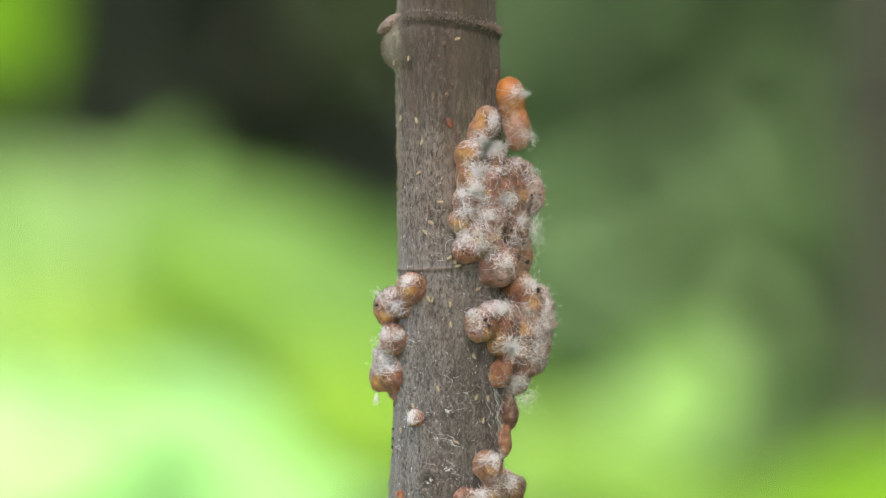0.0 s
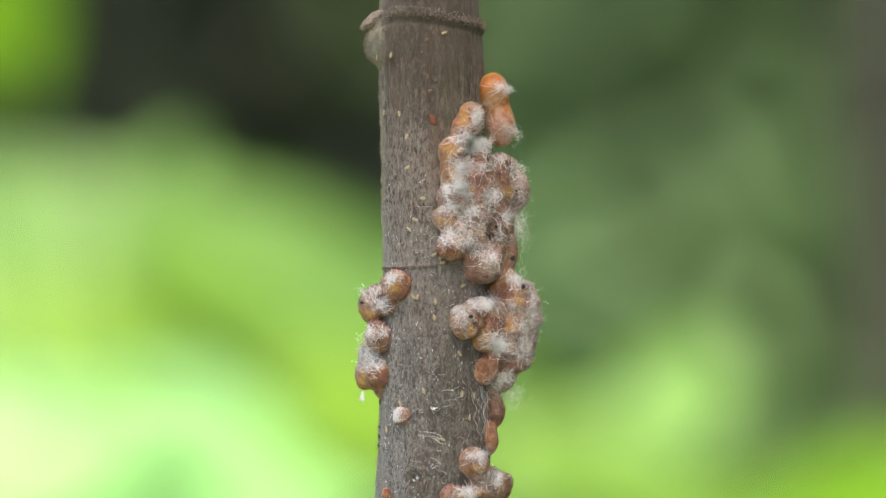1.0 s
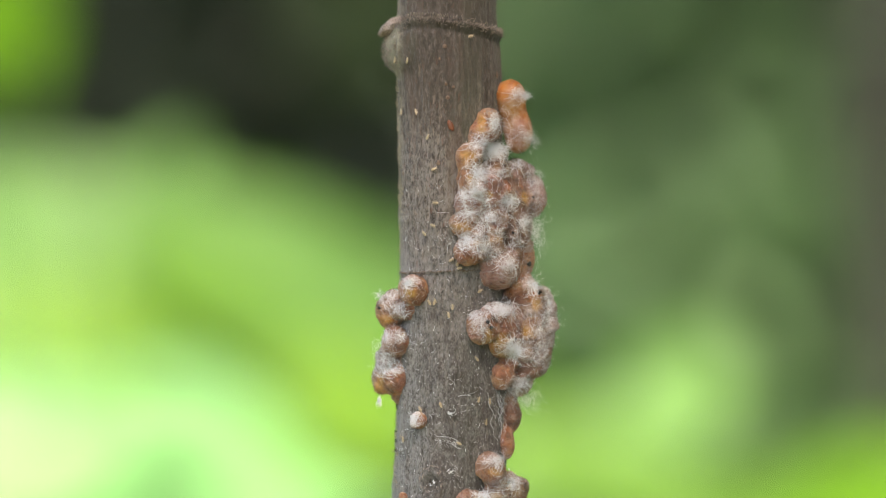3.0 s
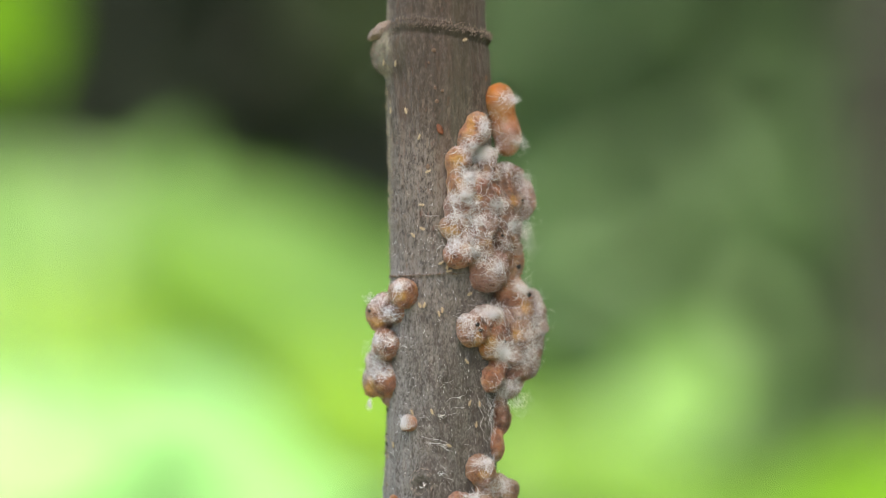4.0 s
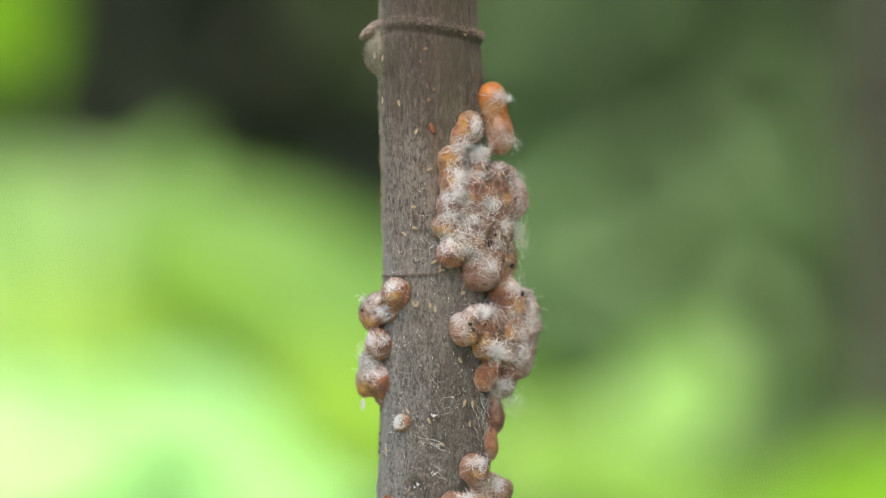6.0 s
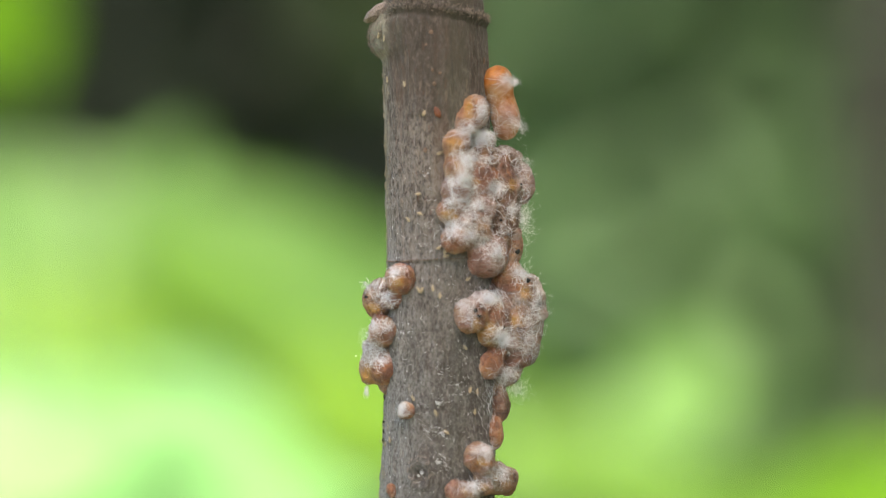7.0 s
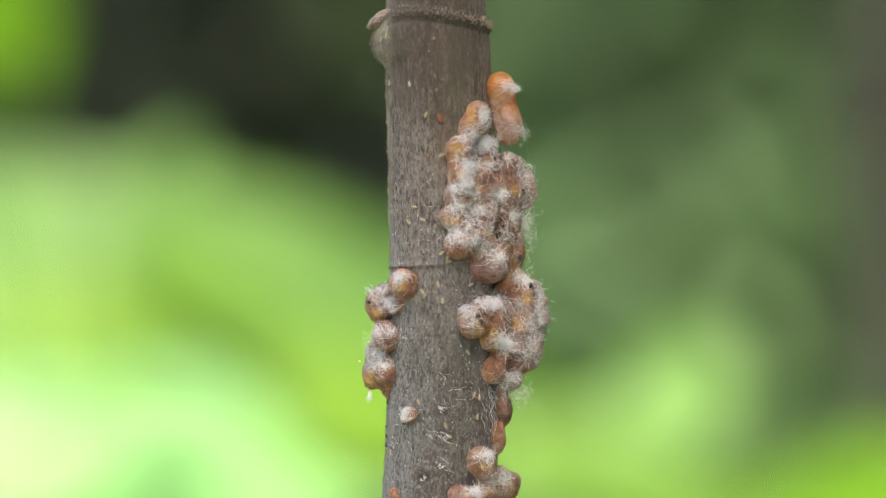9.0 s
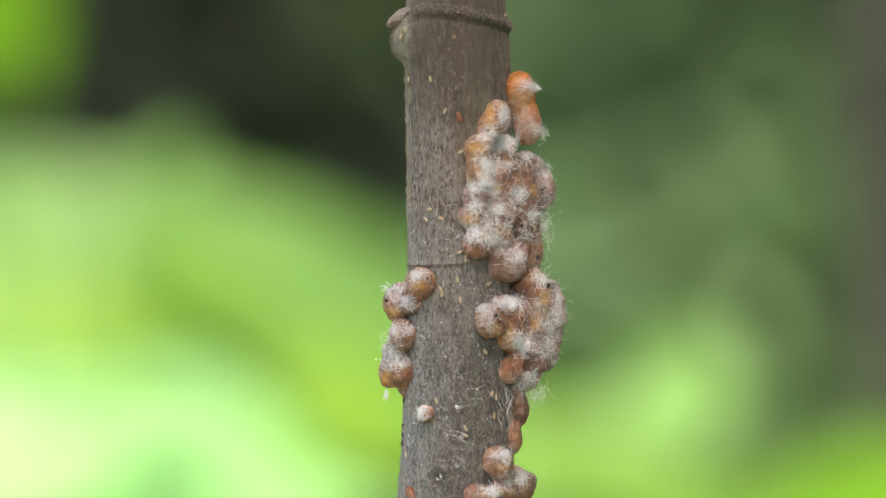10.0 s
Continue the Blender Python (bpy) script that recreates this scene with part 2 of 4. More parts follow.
# two more copies of it, each patch's light level put into the green
LEAF_INNER = leaf_material("leaf_inner", (0.103, 0.178, 0.086), (0.175, 0.275, 0.140), 0.3)
LEAF_OUTER = leaf_material("leaf_outer", (0.102, 0.186, 0.074), (0.178, 0.288, 0.130), 0.3)
# deep shade of the wood, put into a near-black leaf colour
LEAF_PAINTED_DARK = leaf_material("leaf_painted_dark", (0.0095, 0.0160, 0.0098), (0.021, 0.030, 0.020), 0.15)
TRUNK = plain_material("trunk_bark", (0.015, 0.016, 0.013), (0.036, 0.036, 0.029), 14, 0.9, 0.02, 0.8)
SOIL = plain_material("litter_ground", (0.040, 0.068, 0.022), (0.110, 0.108, 0.055), 5, 0.95, 0.05, 0.6)


# ---- mesh helpers ----
def mesh_of(name, verts, faces, material, smooth=True):
    me = bpy.data.meshes.new(name)
    me.from_pydata([tuple(v) for v in verts], [], faces)
    me.materials.append(material)
    if smooth:
        me.polygons.foreach_set("use_smooth", [True] * len(me.polygons))
    me.update()
    return me


def part(name, me, parent, label="", kind=""):
    ob = new(name, me)
    ob.parent = parent
    return tagged(ob, label=label, kind=kind)


def tube(verts, faces, path, radius, sides=3):
    """Adds a thin closed tube along a path of points; it thins out to both ends."""
    base, n = len(verts), len(path)
    up = Vector((0.31, -0.83, 0.46))
    for i, p in enumerate(path):
        d = (path[min(i + 1, n - 1)] - path[max(i - 1, 0)])
        d = d.normalized() if d.length > 1e-9 else Vector((0, 0, 1))
        u = d.cross(up)
        u = u.normalized() if u.length > 1e-6 else d.orthogonal().normalized()
        w = d.cross(u)
        r = radius * (0.35 + 0.65 * math.sin(math.pi * (i + 0.5) / n) ** 0.5)
        for k in range(sides):
            a = 2 * math.pi * k / sides
            verts.append(p + (u * math.cos(a) + w * math.sin(a)) * r)
    for i in range(n - 1):
        for k in range(sides):
            a, b = base + i * sides + k, base + i * sides + (k + 1) % sides
            faces.append((a, b, b + sides, a + sides))
    faces.append(tuple(base + k for k in reversed(range(sides))))
    faces.append(tuple(base + (n - 1) * sides + k for k in range(sides)))


def blob(name, material, radii, bumps=0.0, freq=1.0, seed=0.0, level=3, frame3=None, at=None):
    """A lumpy ellipsoid; frame3 turns it, at moves it."""
    bm = bmesh.new()
    bmesh.ops.create_icosphere(bm, subdivisions=level, radius=1.0)
    off = Vector((seed * 3.7, seed * 1.9, seed * 5.3))
    for v in bm.verts:
        k = 1.0
        if bumps:
            k += bumps * noise.noise(v.co * freq + off) + 0.45 * bumps * noise.noise(v.co * freq * 2.6 + off)
        c = Vector((v.co.x * radii[0] * k, v.co.y * radii[1] * k, v.co.z * radii[2] * k))
        if frame3 is not None:
            c = frame3 @ c
        v.co = c + (at or Vector())
    for f in bm.faces:
        f.smooth = True
    me = bpy.data.meshes.new(name)
    bm.to_mesh(me)
    bm.free()
    me.materials.append(material)
    return me


# ---- the stem's shape: plan units across (784 is the axis of view) and down (441 is eye level) ----
PROFILE = [(-12000, 812, 30), (-900, 792, 82), (0, 789, 89), (20, 789, 89), (60, 789.5, 92), (130, 792.5, 92.5), (300, 795, 91.8),
           (470, 797.5, 92.5), (700, 795, 97), (800, 793, 98.5), (882, 789, 101), (1500, 787, 104), (20441, 780, 150)]


def profile(py):
    for (a, xa, ra), (b, xb, rb) in zip(PROFILE, PROFILE[1:]):
        if py <= b or b == PROFILE[-1][0]:
            k = min(max((py - a) / (b - a), 0), 1)
            return xa + (xb - xa) * k, ra + (rb - ra) * k


def stem_point(py, ang, lift=0.0):
    """A point on the bark: ang 0 faces the camera, positive to the right. In the stem's own space, in metres."""
    xc, r = profile(py)
    r += lift
    return Vector(((xc - 784 + r * math.sin(ang)) * S, -r * math.cos(ang) * S, -(py - 441) * S))


def on_bark(px, py, lift=0.0):
    """The bark's point that shows at (px, py), with its outward normal."""
    xc, r = profile(py)
    q = 1.0
    for _ in range(4):
        s = min(max(((px - 784) * q + 784 - xc) / r, -0.995), 0.995)
        ang = math.asin(s)
        q = 1 - r * math.cos(ang) * S / DIST
    nrm = Vector((math.sin(ang), -math.cos(ang), 0))
    pos = Vector(((xc - 784 + r * math.sin(ang)) * S, -r * math.cos(ang) * S, -(py - 441) * q * S))
    return pos + nrm * lift * S, nrm


def bud_lift(py, ang):
    """How far the old bud under the collar stands off the stem, in plan units."""
    return 22 * math.exp(-((py - 86) / 33) ** 4) * max(0.0, math.cos(ang + 1.45)) ** 5


def on_relief(px, py, lift):
    """Like on_bark, but on the bud where it swells."""
    xc, r = profile(py)
    pos, nrm = on_bark(px, py)
    ang = math.atan2(nrm.x, -nrm.y)
    for _ in range(8):
        full = r + bud_lift(py, ang)
        q = 1 - full * math.cos(ang) * S / DIST
        ang = 0.5 * ang + 0.5 * math.asin(min(max(((px - 784) * q + 784 - xc) / full, -0.97), 0.97))
    nrm = Vector((math.sin(ang), -math.cos(ang), 0))
    full = r + bud_lift(py, ang) + lift
    return Vector(((xc - 784) * S + full * S * nrm.x, full * S * nrm.y, pos.z)), nrm


def view_point(px, py, depth):
    """The point that shows at (px, py), depth plan units behind the stem's axis (minus: before it)."""
    q = 1 + depth * S / DIST
    return Vector(((px - 784) * q * S, depth * S, -(py - 441) * q * S))


def collar_line(ang):
    x = math.sin(ang)
    return 37 + 2 * x + 19 * max(0.0, (x + 0.45) / 1.45) ** 1.3 + 14 * max(0.0, (-x - 0.62) / 0.38) ** 1.4


stem = new("sapling")
stem.matrix_world = pose(0, DIST, EYE)
tagged(stem, "upright grey-brown woody sapling crusted with lac resin cells", "sapling")


def build_bark():
    rows = [-9100 + 400 * i for i in range(22)] + [-260 + 20 * i for i in range(12)]
    rows += [-20 + 2 * i for i in range(462)] + [920 + 40 * i for i in range(8)] + [1300 + 800 * i for i in range(24)] + [20441]
    seg, verts, faces = 300, [], []
    for py in rows:
        near = -60 < py < 960
        for k in range(seg):
            a = 2 * math.pi * k / seg
            lift = 0.0
            if near:
                p = Vector((math.sin(a) * 9, math.cos(a) * 9, py * 0.012))
                lift += 1.5 * noise.noise(p) + 0.9 * noise.noise(Vector((p.x * 3.2, p.y * 3.2, py * 0.05)))
                lift += 1.6 * noise.noise(Vector((p.x * 0.35, p.y * 0.35, py * 0.02)))
                lift += (0.7 if py > 480 else 0.35) * noise.noise(Vector((p.x * 2.6, p.y * 2.6, py * 0.22)))
                lift += 1.3 * noise.noise(Vector((p.x * 1.9, p.y * 1.9 + 3, py * 0.006)))
                crack = abs(noise.noise(Vector((p.x * 2.1 + 7, p.y * 2.1, py * 0.013))))
                lift -= 1.8 * max(0.0, 1 - crack / 0.08)
                lift += 1.8 * max(0.0, noise.noise(Vector((p.x * 1.3, p.y * 1.3 + 5, py * 0.075))) - 0.25) * (2.2 if py > 330 else 1.0)
                sgn = a if a < math.pi else a - 2 * math.pi
                d = py - collar_line(sgn)
                wob = 1 + 0.5 * noise.noise(Vector((p.x * 1.6, p.y * 1.6, 3.0)))
                lift += 5.0 * wob * math.exp(-(d / 8.5) ** 2) - 2.0 * math.exp(-((d - 15) / 5.0) ** 2)
                lift += bud_lift(py, sgn)
                if d < -4:
                    lift -= 2.5
                ds = py - (476 - 4 * math.sin(sgn) + 2.5 * noise.noise(Vector((p.x * 0.6, p.y * 0.6, 8))))
                lift += 3.0 * wob * math.exp(-(ds / 2.6) ** 2) - (1.3 if 0 < ds < 60 else 0) * (1 - ds / 60)
                dk = math.hypot((profile(py)[0] + profile(py)[1] * math.sin(sgn) - 760) / 18, (py - 846) / 22)
                if math.cos(a) > 0:
                    lift += 4.0 * wob * math.exp(-((dk - 1) / 0.28) ** 2) - 6.0 * math.exp(-(dk / 0.7) ** 2)
                    dk = math.hypot((profile(py)[0] + profile(py)[1] * math.sin(sgn) - 716) / 13, (py - 374) / 15)
                    lift += wob * (1.6 * math.exp(-((dk - 1) / 0.35) ** 2) + 2.6 * max(0.0, noise.noise(Vector((p.x * 3.0, p.y * 3.0, py * 0.14)))) * math.exp(-(dk / 1.3) ** 2))
            verts.append(stem_point(py, a, lift))
    for i in range(len(rows) - 1):
        for k in range(seg):
            a, b = i * seg + k, i * seg + (k + 1) % seg
            faces.append((a, b, b + seg, a + seg))
    faces.append(tuple(range(seg)))
    faces.append(tuple(reversed(range((len(rows) - 1) * seg, len(rows) * seg))))
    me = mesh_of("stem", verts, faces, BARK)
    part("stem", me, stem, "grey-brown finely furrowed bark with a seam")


build_bark()


# ---- lac cells: (across, down, half width, half height, material, wax threads, lift) ----
CELLS = [
    (884, 378, 50, 88, BROWN, 0, 0.12), (908, 590, 60, 78, BROWN, 0, 0.08), (702, 640, 20, 58, BROWN, 0, 0.0),
    (901, 169, 28, 32, ORANGE, 0, 0.45), (907, 198, 20, 22, ORANGE, 0, 0.42), (914, 228, 26, 40, ORANGE, 0, 0.36),
    (862, 217, 25, 30, RUST, 10, 0.45), (848, 236, 22, 24, RUST, 6, 0.40), (827, 274, 25, 25, AMBER, 8, 0.42), (872, 266, 24, 18, GREY, 10, 0.46), (868, 300, 28, 20, BROWN, 6, 0.45), (912, 298, 24, 18, BROWN, 4, 0.35),
    (831, 315, 26, 28, AMBER, 8, 0.60), (826, 354, 26, 25, PINK, 14, 0.60), (816, 392, 25, 22, AMBER, 12, 0.50),
    (862, 342, 30, 32, PINK, 22, 0.55), (896, 306, 33, 24, BROWN, 6, 0.50), (904, 346, 28, 30, BROWN, 8, 0.58),
    (943, 343, 20, 37, PINK, 10, 0.05), (858, 384, 34, 26, PINK, 30, 0.48), (895, 393, 28, 27, RUST, 10, 0.50),
    (922, 398, 17, 24, GREY, 14, 0.25), (828, 440, 28, 27, RUST, 14, 0.50), (858, 428, 29, 24, AMBER, 18, 0.55),
    (879, 473, 39, 37, PINK, 24, 0.50), (920, 454, 24, 34, RUST, 12, 0.35), (895, 426, 31, 24, BROWN, 10, 0.50),
    (922, 514, 31, 29, RUST, 10, 0.45), (851, 575, 29, 32, RUST, 18, 0.45), (872, 550, 28, 19, RUST, 14, 0.55), (884, 578, 20, 19, RUST, 0, 1.25),
    (903, 562, 30, 28, BROWN, 4, 0.85), (929, 580, 27, 28, AMBER, 8, 0.85), (882, 604, 25, 25, AMBER, 6, 0.75),
    (906, 614, 15, 16, GREY, 20, 1.10), (940, 614, 26, 26, RUST, 12, 0.40),
    (958, 524, 15, 20, GREY, 6, 0.05), (968, 556, 14, 22, GREY, 6, 0.0), (962, 596, 15, 24, GREY, 6, 0.0), (946, 566, 20, 32, BROWN, 6, 0.2),
    (922, 642, 32, 26, PINK, 12, 0.40), (882, 662, 24, 25, RUST, 8, 0.35), (914, 674, 24, 22, GREY, 16, 0.30),
    (950, 632, 18, 30, GREY, 8, 0.00), (901, 732, 18, 28, BROWN, 4, 0.7), (890, 782, 17, 28, RUST, 6, 1.2),
    (862, 823, 28, 27, AMBER, 4, 0.45), (886, 860, 30, 27, AMBER, 10, 0.40), (877, 843, 17, 14, RUST, 0, 1.4), (868, 872, 16, 14, AMBER, 0, 1.0), (910, 867, 19, 26, RUST, 10, 0.20),
    (826, 884, 24, 20, RUST, 6, 0.40), (851, 884, 17, 16, GREY, 14, 0.45),
    (729, 509, 27, 27, RUST, 8, 0.45), (692, 527, 20, 19, RUST, 8, 0.80), (686, 552, 25, 23, AMBER, 6, 0.55),
    (716, 547, 20, 17, RUST, 6, 0.25), (696, 601, 26, 27, RUST, 8, 1.50), (682, 634, 23, 27, GREY, 12, 0.60),
    (672, 670, 19, 24, AMBER, 6, 0.10), (698, 668, 24, 25, RUST, 6, 1.10), (736, 741, 16, 16, RUST, 4, 0.35),
    (893, 703, 14, 15, BROWN, 4, 0.1), (709, 880, 10, 13, RUST, 2, 0.30), (701, 699, 11, 12, BROWN, 0, 0.0),
    # small knobs that roughen the crust between the larger cells
    (882, 290, 11, 9, BROWN, 0, 4.0), (902, 315, 10, 11, BROWN, 0, 4.7), (916, 328, 9, 12, RUST, 0, 4.8), (884, 332, 12, 11, RUST, 0, 4.5), (906, 350, 10, 9, GREY, 4, 5.6),
    (927, 346, 8, 14, AMBER, 0, 4.6), (872, 316, 9, 9, PINK, 0, 5.6), (926, 388, 8, 11, GREY, 4, 4.6), (911, 418, 9, 8, BROWN, 0, 5.2), (930, 432, 8, 9, GREY, 0, 3.6),
    (898, 406, 9, 8, BROWN, 0, 5.4), (845, 332, 9, 8, PINK, 4, 5.2), (840, 412, 11, 9, AMBER, 0, 3.4), (876, 408, 9, 8, GREY, 4, 5.8), (932, 296, 10, 10, GREY, 4, 1.6),
    (952, 352, 8, 10, PINK, 0, 1.0), (906, 442, 10, 9, AMBER, 0, 4.8), (868, 562, 9, 9, BROWN, 0, 4.8), (912, 592, 9, 8, BROWN, 0, 5.8), (934, 548, 11, 10, GREY, 2, 3.8),
    (947, 540, 9, 12, AMBER, 0, 2.8), (898, 640, 11, 10, RUST, 0, 3.8), (920, 622, 9, 9, PINK, 0, 4.8), (974, 540, 8, 9, GREY, 0, 1.2), (976, 574, 8, 10, GREY, 0, 1.2),
    (670, 541, 8, 8, BROWN, 0, 2.0), (700, 536, 8, 8, BROWN, 0, 3.5), (838, 554, 9, 7, GREY, 4, 2.8), (872, 848, 9, 8, PINK, 0, 4.4), (898, 846, 9, 8, GREY, 4, 3.4), (890, 872, 10, 8, PINK, 4, 4.6), (908, 878, 9, 9, AMBER, 0, 3.2), (921, 858, 8, 10, BROWN, 0, 1.8), (880, 882, 10, 8, AMBER, 0, 4.4),
]
LABELS = {"resin_orange": "smooth orange lac cell paling to coral under white wax", "resin_rust": "rust-orange lac cell with white wax bloom",
          "resin_pink": "pinkish-brown lac cell under white wax", "resin_amber": "amber lac cell with yellow patch",
          "resin_brown": "dark brown lac cell", "resin_grey": "lac cell matted with grey-white wax"}


ROUND = []     # centre and radii of every cell


def place_cell(cx, cy, rx, ry, mat, threads, lift):
    xc, r = profile(cy)
    if abs(cx - xc) < r * 0.97:
        base, nrm = on_bark(cx, cy)
    else:
        side = 1 if cx > xc else -1
        base, nrm = view_point(cx, cy, -0.12 * r), Vector((side * 0.96, -0.28, 0))
    deep = 0.9 * min(rx, ry)
    y = base.y - lift * deep * S
    q = 1 + y / DIST
    big = max(rx, ry) > 60
    ROUND.append([Vector(((cx - 784) * q * S, y, -(cy - 441) * q * S)), (rx * S * q, (40 if big else deep) * S, ry * S * q), None, nrm])


def lattice_noise(shape, pitch, seed):
    """Smooth noise from -1 to 1 on a grid; pitch is its grain in grid steps."""
    v = np.random.default_rng(seed).uniform(-1, 1, [int(n / pitch) + 2 for n in shape]).astype(np.float32)
    for axis, n in enumerate(shape):
        u = np.arange(n) / pitch
        i = u.astype(int)
        w = (u - i).astype(np.float32)
        w = (w * w * (3 - 2 * w)).reshape([-1 if a == axis else 1 for a in range(3)])
        v = np.take(v, i, axis) * (1 - w) + np.take(v, i + 1, axis) * w
    return v


STEP = 1.5


def crust_surface(k=5.0):
    """All cells grown together: the skin of their smooth union, as points, quads and the cell that each point belongs to."""
    c = np.array([r[0] for r in ROUND]) / S
    rad = np.array([r[1] for r in ROUND]) / S
    lo, hi = (c - rad).min(axis=0) - 14, (c + rad).max(axis=0) + 14
    shape = [int(n) + 1 for n in (hi - lo) / STEP]
    axes = [(lo[a] + STEP * np.arange(shape[a])).astype(np.float32) for a in range(3)]
    total, best, owner = np.zeros(shape, np.float32), np.full(shape, 1e6, np.float32), np.zeros(shape, np.int16)
    for i in range(len(c)):
        box = [slice(max(0, int((c[i][a] - rad[i][a] - 14 - lo[a]) / STEP)), int((c[i][a] + rad[i][a] + 14 - lo[a]) / STEP) + 1) for a in range(3)]
        e = np.meshgrid(*[(axes[a][box[a]] - c[i][a]) / rad[i][a] for a in range(3)], indexing="ij", sparse=True)
        f = np.sqrt(e[0] ** 2 + e[1] ** 2 + e[2] ** 2) + 1e-6
        g = np.sqrt((e[0] / rad[i][0]) ** 2 + (e[1] / rad[i][1]) ** 2 + (e[2] / rad[i][2]) ** 2) + 1e-6
        d = f * (f - 1) / g
        box = tuple(box)
        total[box] += np.exp(np.clip(-d / k, -40, 14))
        nearer = d < best[box]
        best[box] = np.where(nearer, d, best[box])
        owner[box] = np.where(nearer, i, owner[box])
    field = -k * np.log(total + 1e-12) + 2.2 * lattice_noise(shape, 13, 3) + 1.0 * lattice_noise(shape, 6, 4)
    inside = field < 0
    n = np.array(shape)
    mixed = np.zeros(n - 1, np.int8)
    corners = [(a, b, d) for a in (0, 1) for b in (0, 1) for d in (0, 1)]
    for a, b, d in corners:
        mixed += inside[a:n[0] - 1 + a, b:n[1] - 1 + b, d:n[2] - 1 + d]
    cube = np.argwhere((mixed > 0) & (mixed < 8))
    number = np.full(n - 1, -1, np.int32)
    number[tuple(cube.T)] = np.arange(len(cube))
    value = {o: field[tuple((cube + o).T)] for o in corners}
    point, count = np.zeros((len(cube), 3)), np.zeros(len(cube))
    for o in corners:
        for a in range(3):
            if o[a] == 0:
                p = tuple(1 if b == a else o[b] for b in range(3))
                u, w = value[o], value[p]
                cut = (u < 0) != (w < 0)
                k1 = np.where(cut, u / np.where(cut, u - w, 1), 0)
                q = np.tile(np.array(o, float), (len(cube), 1))
                q[:, a] += k1
                point += q * cut[:, None]
                count += cut
    point = (cube + point / count[:, None]) * STEP + lo
    quads = []
    for a in range(3):
        b, d = (a + 1) % 3, (a + 2) % 3
        ahead = [slice(None)] * 3
        ahead[a] = slice(1, None)
        back = [slice(None)] * 3
        back[a] = slice(None, -1)
        edge = inside[tuple(back)] != inside[tuple(ahead)]
        at = np.argwhere(edge)
        at = at[(at[:, b] > 0) & (at[:, d] > 0)]
        ub, ud = np.eye(3, dtype=int)[b], np.eye(3, dtype=int)[d]
        ring = np.stack([number[tuple(x.T)] for x in (at - ub - ud, at - ud, at, at - ub)], axis=1)
        flip = ~inside[tuple(at.T)]
        ring[flip] = ring[flip][:, ::-1]
        quads.append(ring)
    whose = owner[tuple(cube.T)]
    return point, np.concatenate(quads), whose


def grow_cells():
    """Splits the skin into the cells' own meshes; they share one run of normals, so that no seam shows."""
    point, quads, whose = crust_surface()
    flat = np.array([c[4] is ORANGE for c in CELLS])
    verts = [Vector(p) * S for p in point]
    shape = mesh_of("skin", verts, quads.tolist(), BARK)
    for v, i in zip(shape.vertices, whose):
        p = v.co
        rough = 1.5 * noise.noise(p * 1700) + 1.3 * noise.noise(p * 4600) - 3.6 * max(0.0, noise.noise(p * 2700 + Vector((9, 4, 1))) - 0.25)
        verts[v.index] = p + v.normal * rough * S * (0.12 if flat[i] else 1.0)
    shape.vertices.foreach_set("co", np.array(verts, np.float32).ravel())
    shape.update()
    normals = np.empty(len(verts) * 3, np.float32)
    shape.vertices.foreach_get("normal", normals)
    normals = normals.reshape(-1, 3)
    bpy.data.meshes.remove(shape)
    side = whose[quads[:, 0]]
    all_faces = quads.tolist()
    for i, (cx, cy, rx, ry, mat, threads, lift) in enumerate(CELLS):
        mine = quads[side == i]
        if not len(mine):
            continue
        used, local = np.unique(mine, return_inverse=True)
        name = "lac_crust" if max(rx, ry) > 55 else "lac_knob" if max(rx, ry) < 15 else "lac_cell"
        me = mesh_of(name, [verts[u] for u in used], local.reshape(-1, 4).tolist(), mat)
        me.normals_split_custom_set_from_vertices(normals[used])
        ROUND[i][2] = part(name, me, stem, LABELS[mat.name])
    owner = [ROUND[i][2] for i in side]
    return BVHTree.FromPolygons(verts, all_faces), owner


for c in CELLS:
    place_cell(*c)
CELL_TREE, CELL_OWNER = grow_cells()


def front(px, py):
    """How far behind the stem's axis the nearest surface at (px, py) lies, in plan units, and the cell it belongs to."""
    eye = Vector((0, -DIST, 0))
    hit, _n, face, _d = CELL_TREE.ray_cast(eye, (view_point(px, py, 0) - eye).normalized())
    bark = on_bark(px, py)[0].y / S if abs(px - profile(py)[0]) < profile(py)[1] else 0.0
    if hit is not None and hit.y / S < bark + 2:
        return hit.y / S, CELL_OWNER[face]
    return bark, None


def add_bead(px, py, rad, depth, i):
    part("dark_bead", blob("dark_bead", SOOT, (rad * 0.9 * S, rad * 0.5 * S, rad * 0.75 * S), 0.7, 1.6, i * 3.1, 3, None, view_point(px, py, depth)), stem, "black sooty pore")


for i, b in enumerate([(934, 463, 5), (951, 514, 5), (860, 566, 4), (866, 576, 3.5), (908, 597, 3.5), (668, 541, 3.5), (905, 408, 3), (940, 345, 3)]):
    add_bead(b[0], b[1], b[2], front(b[0], b[1])[0] - 1.0, i)


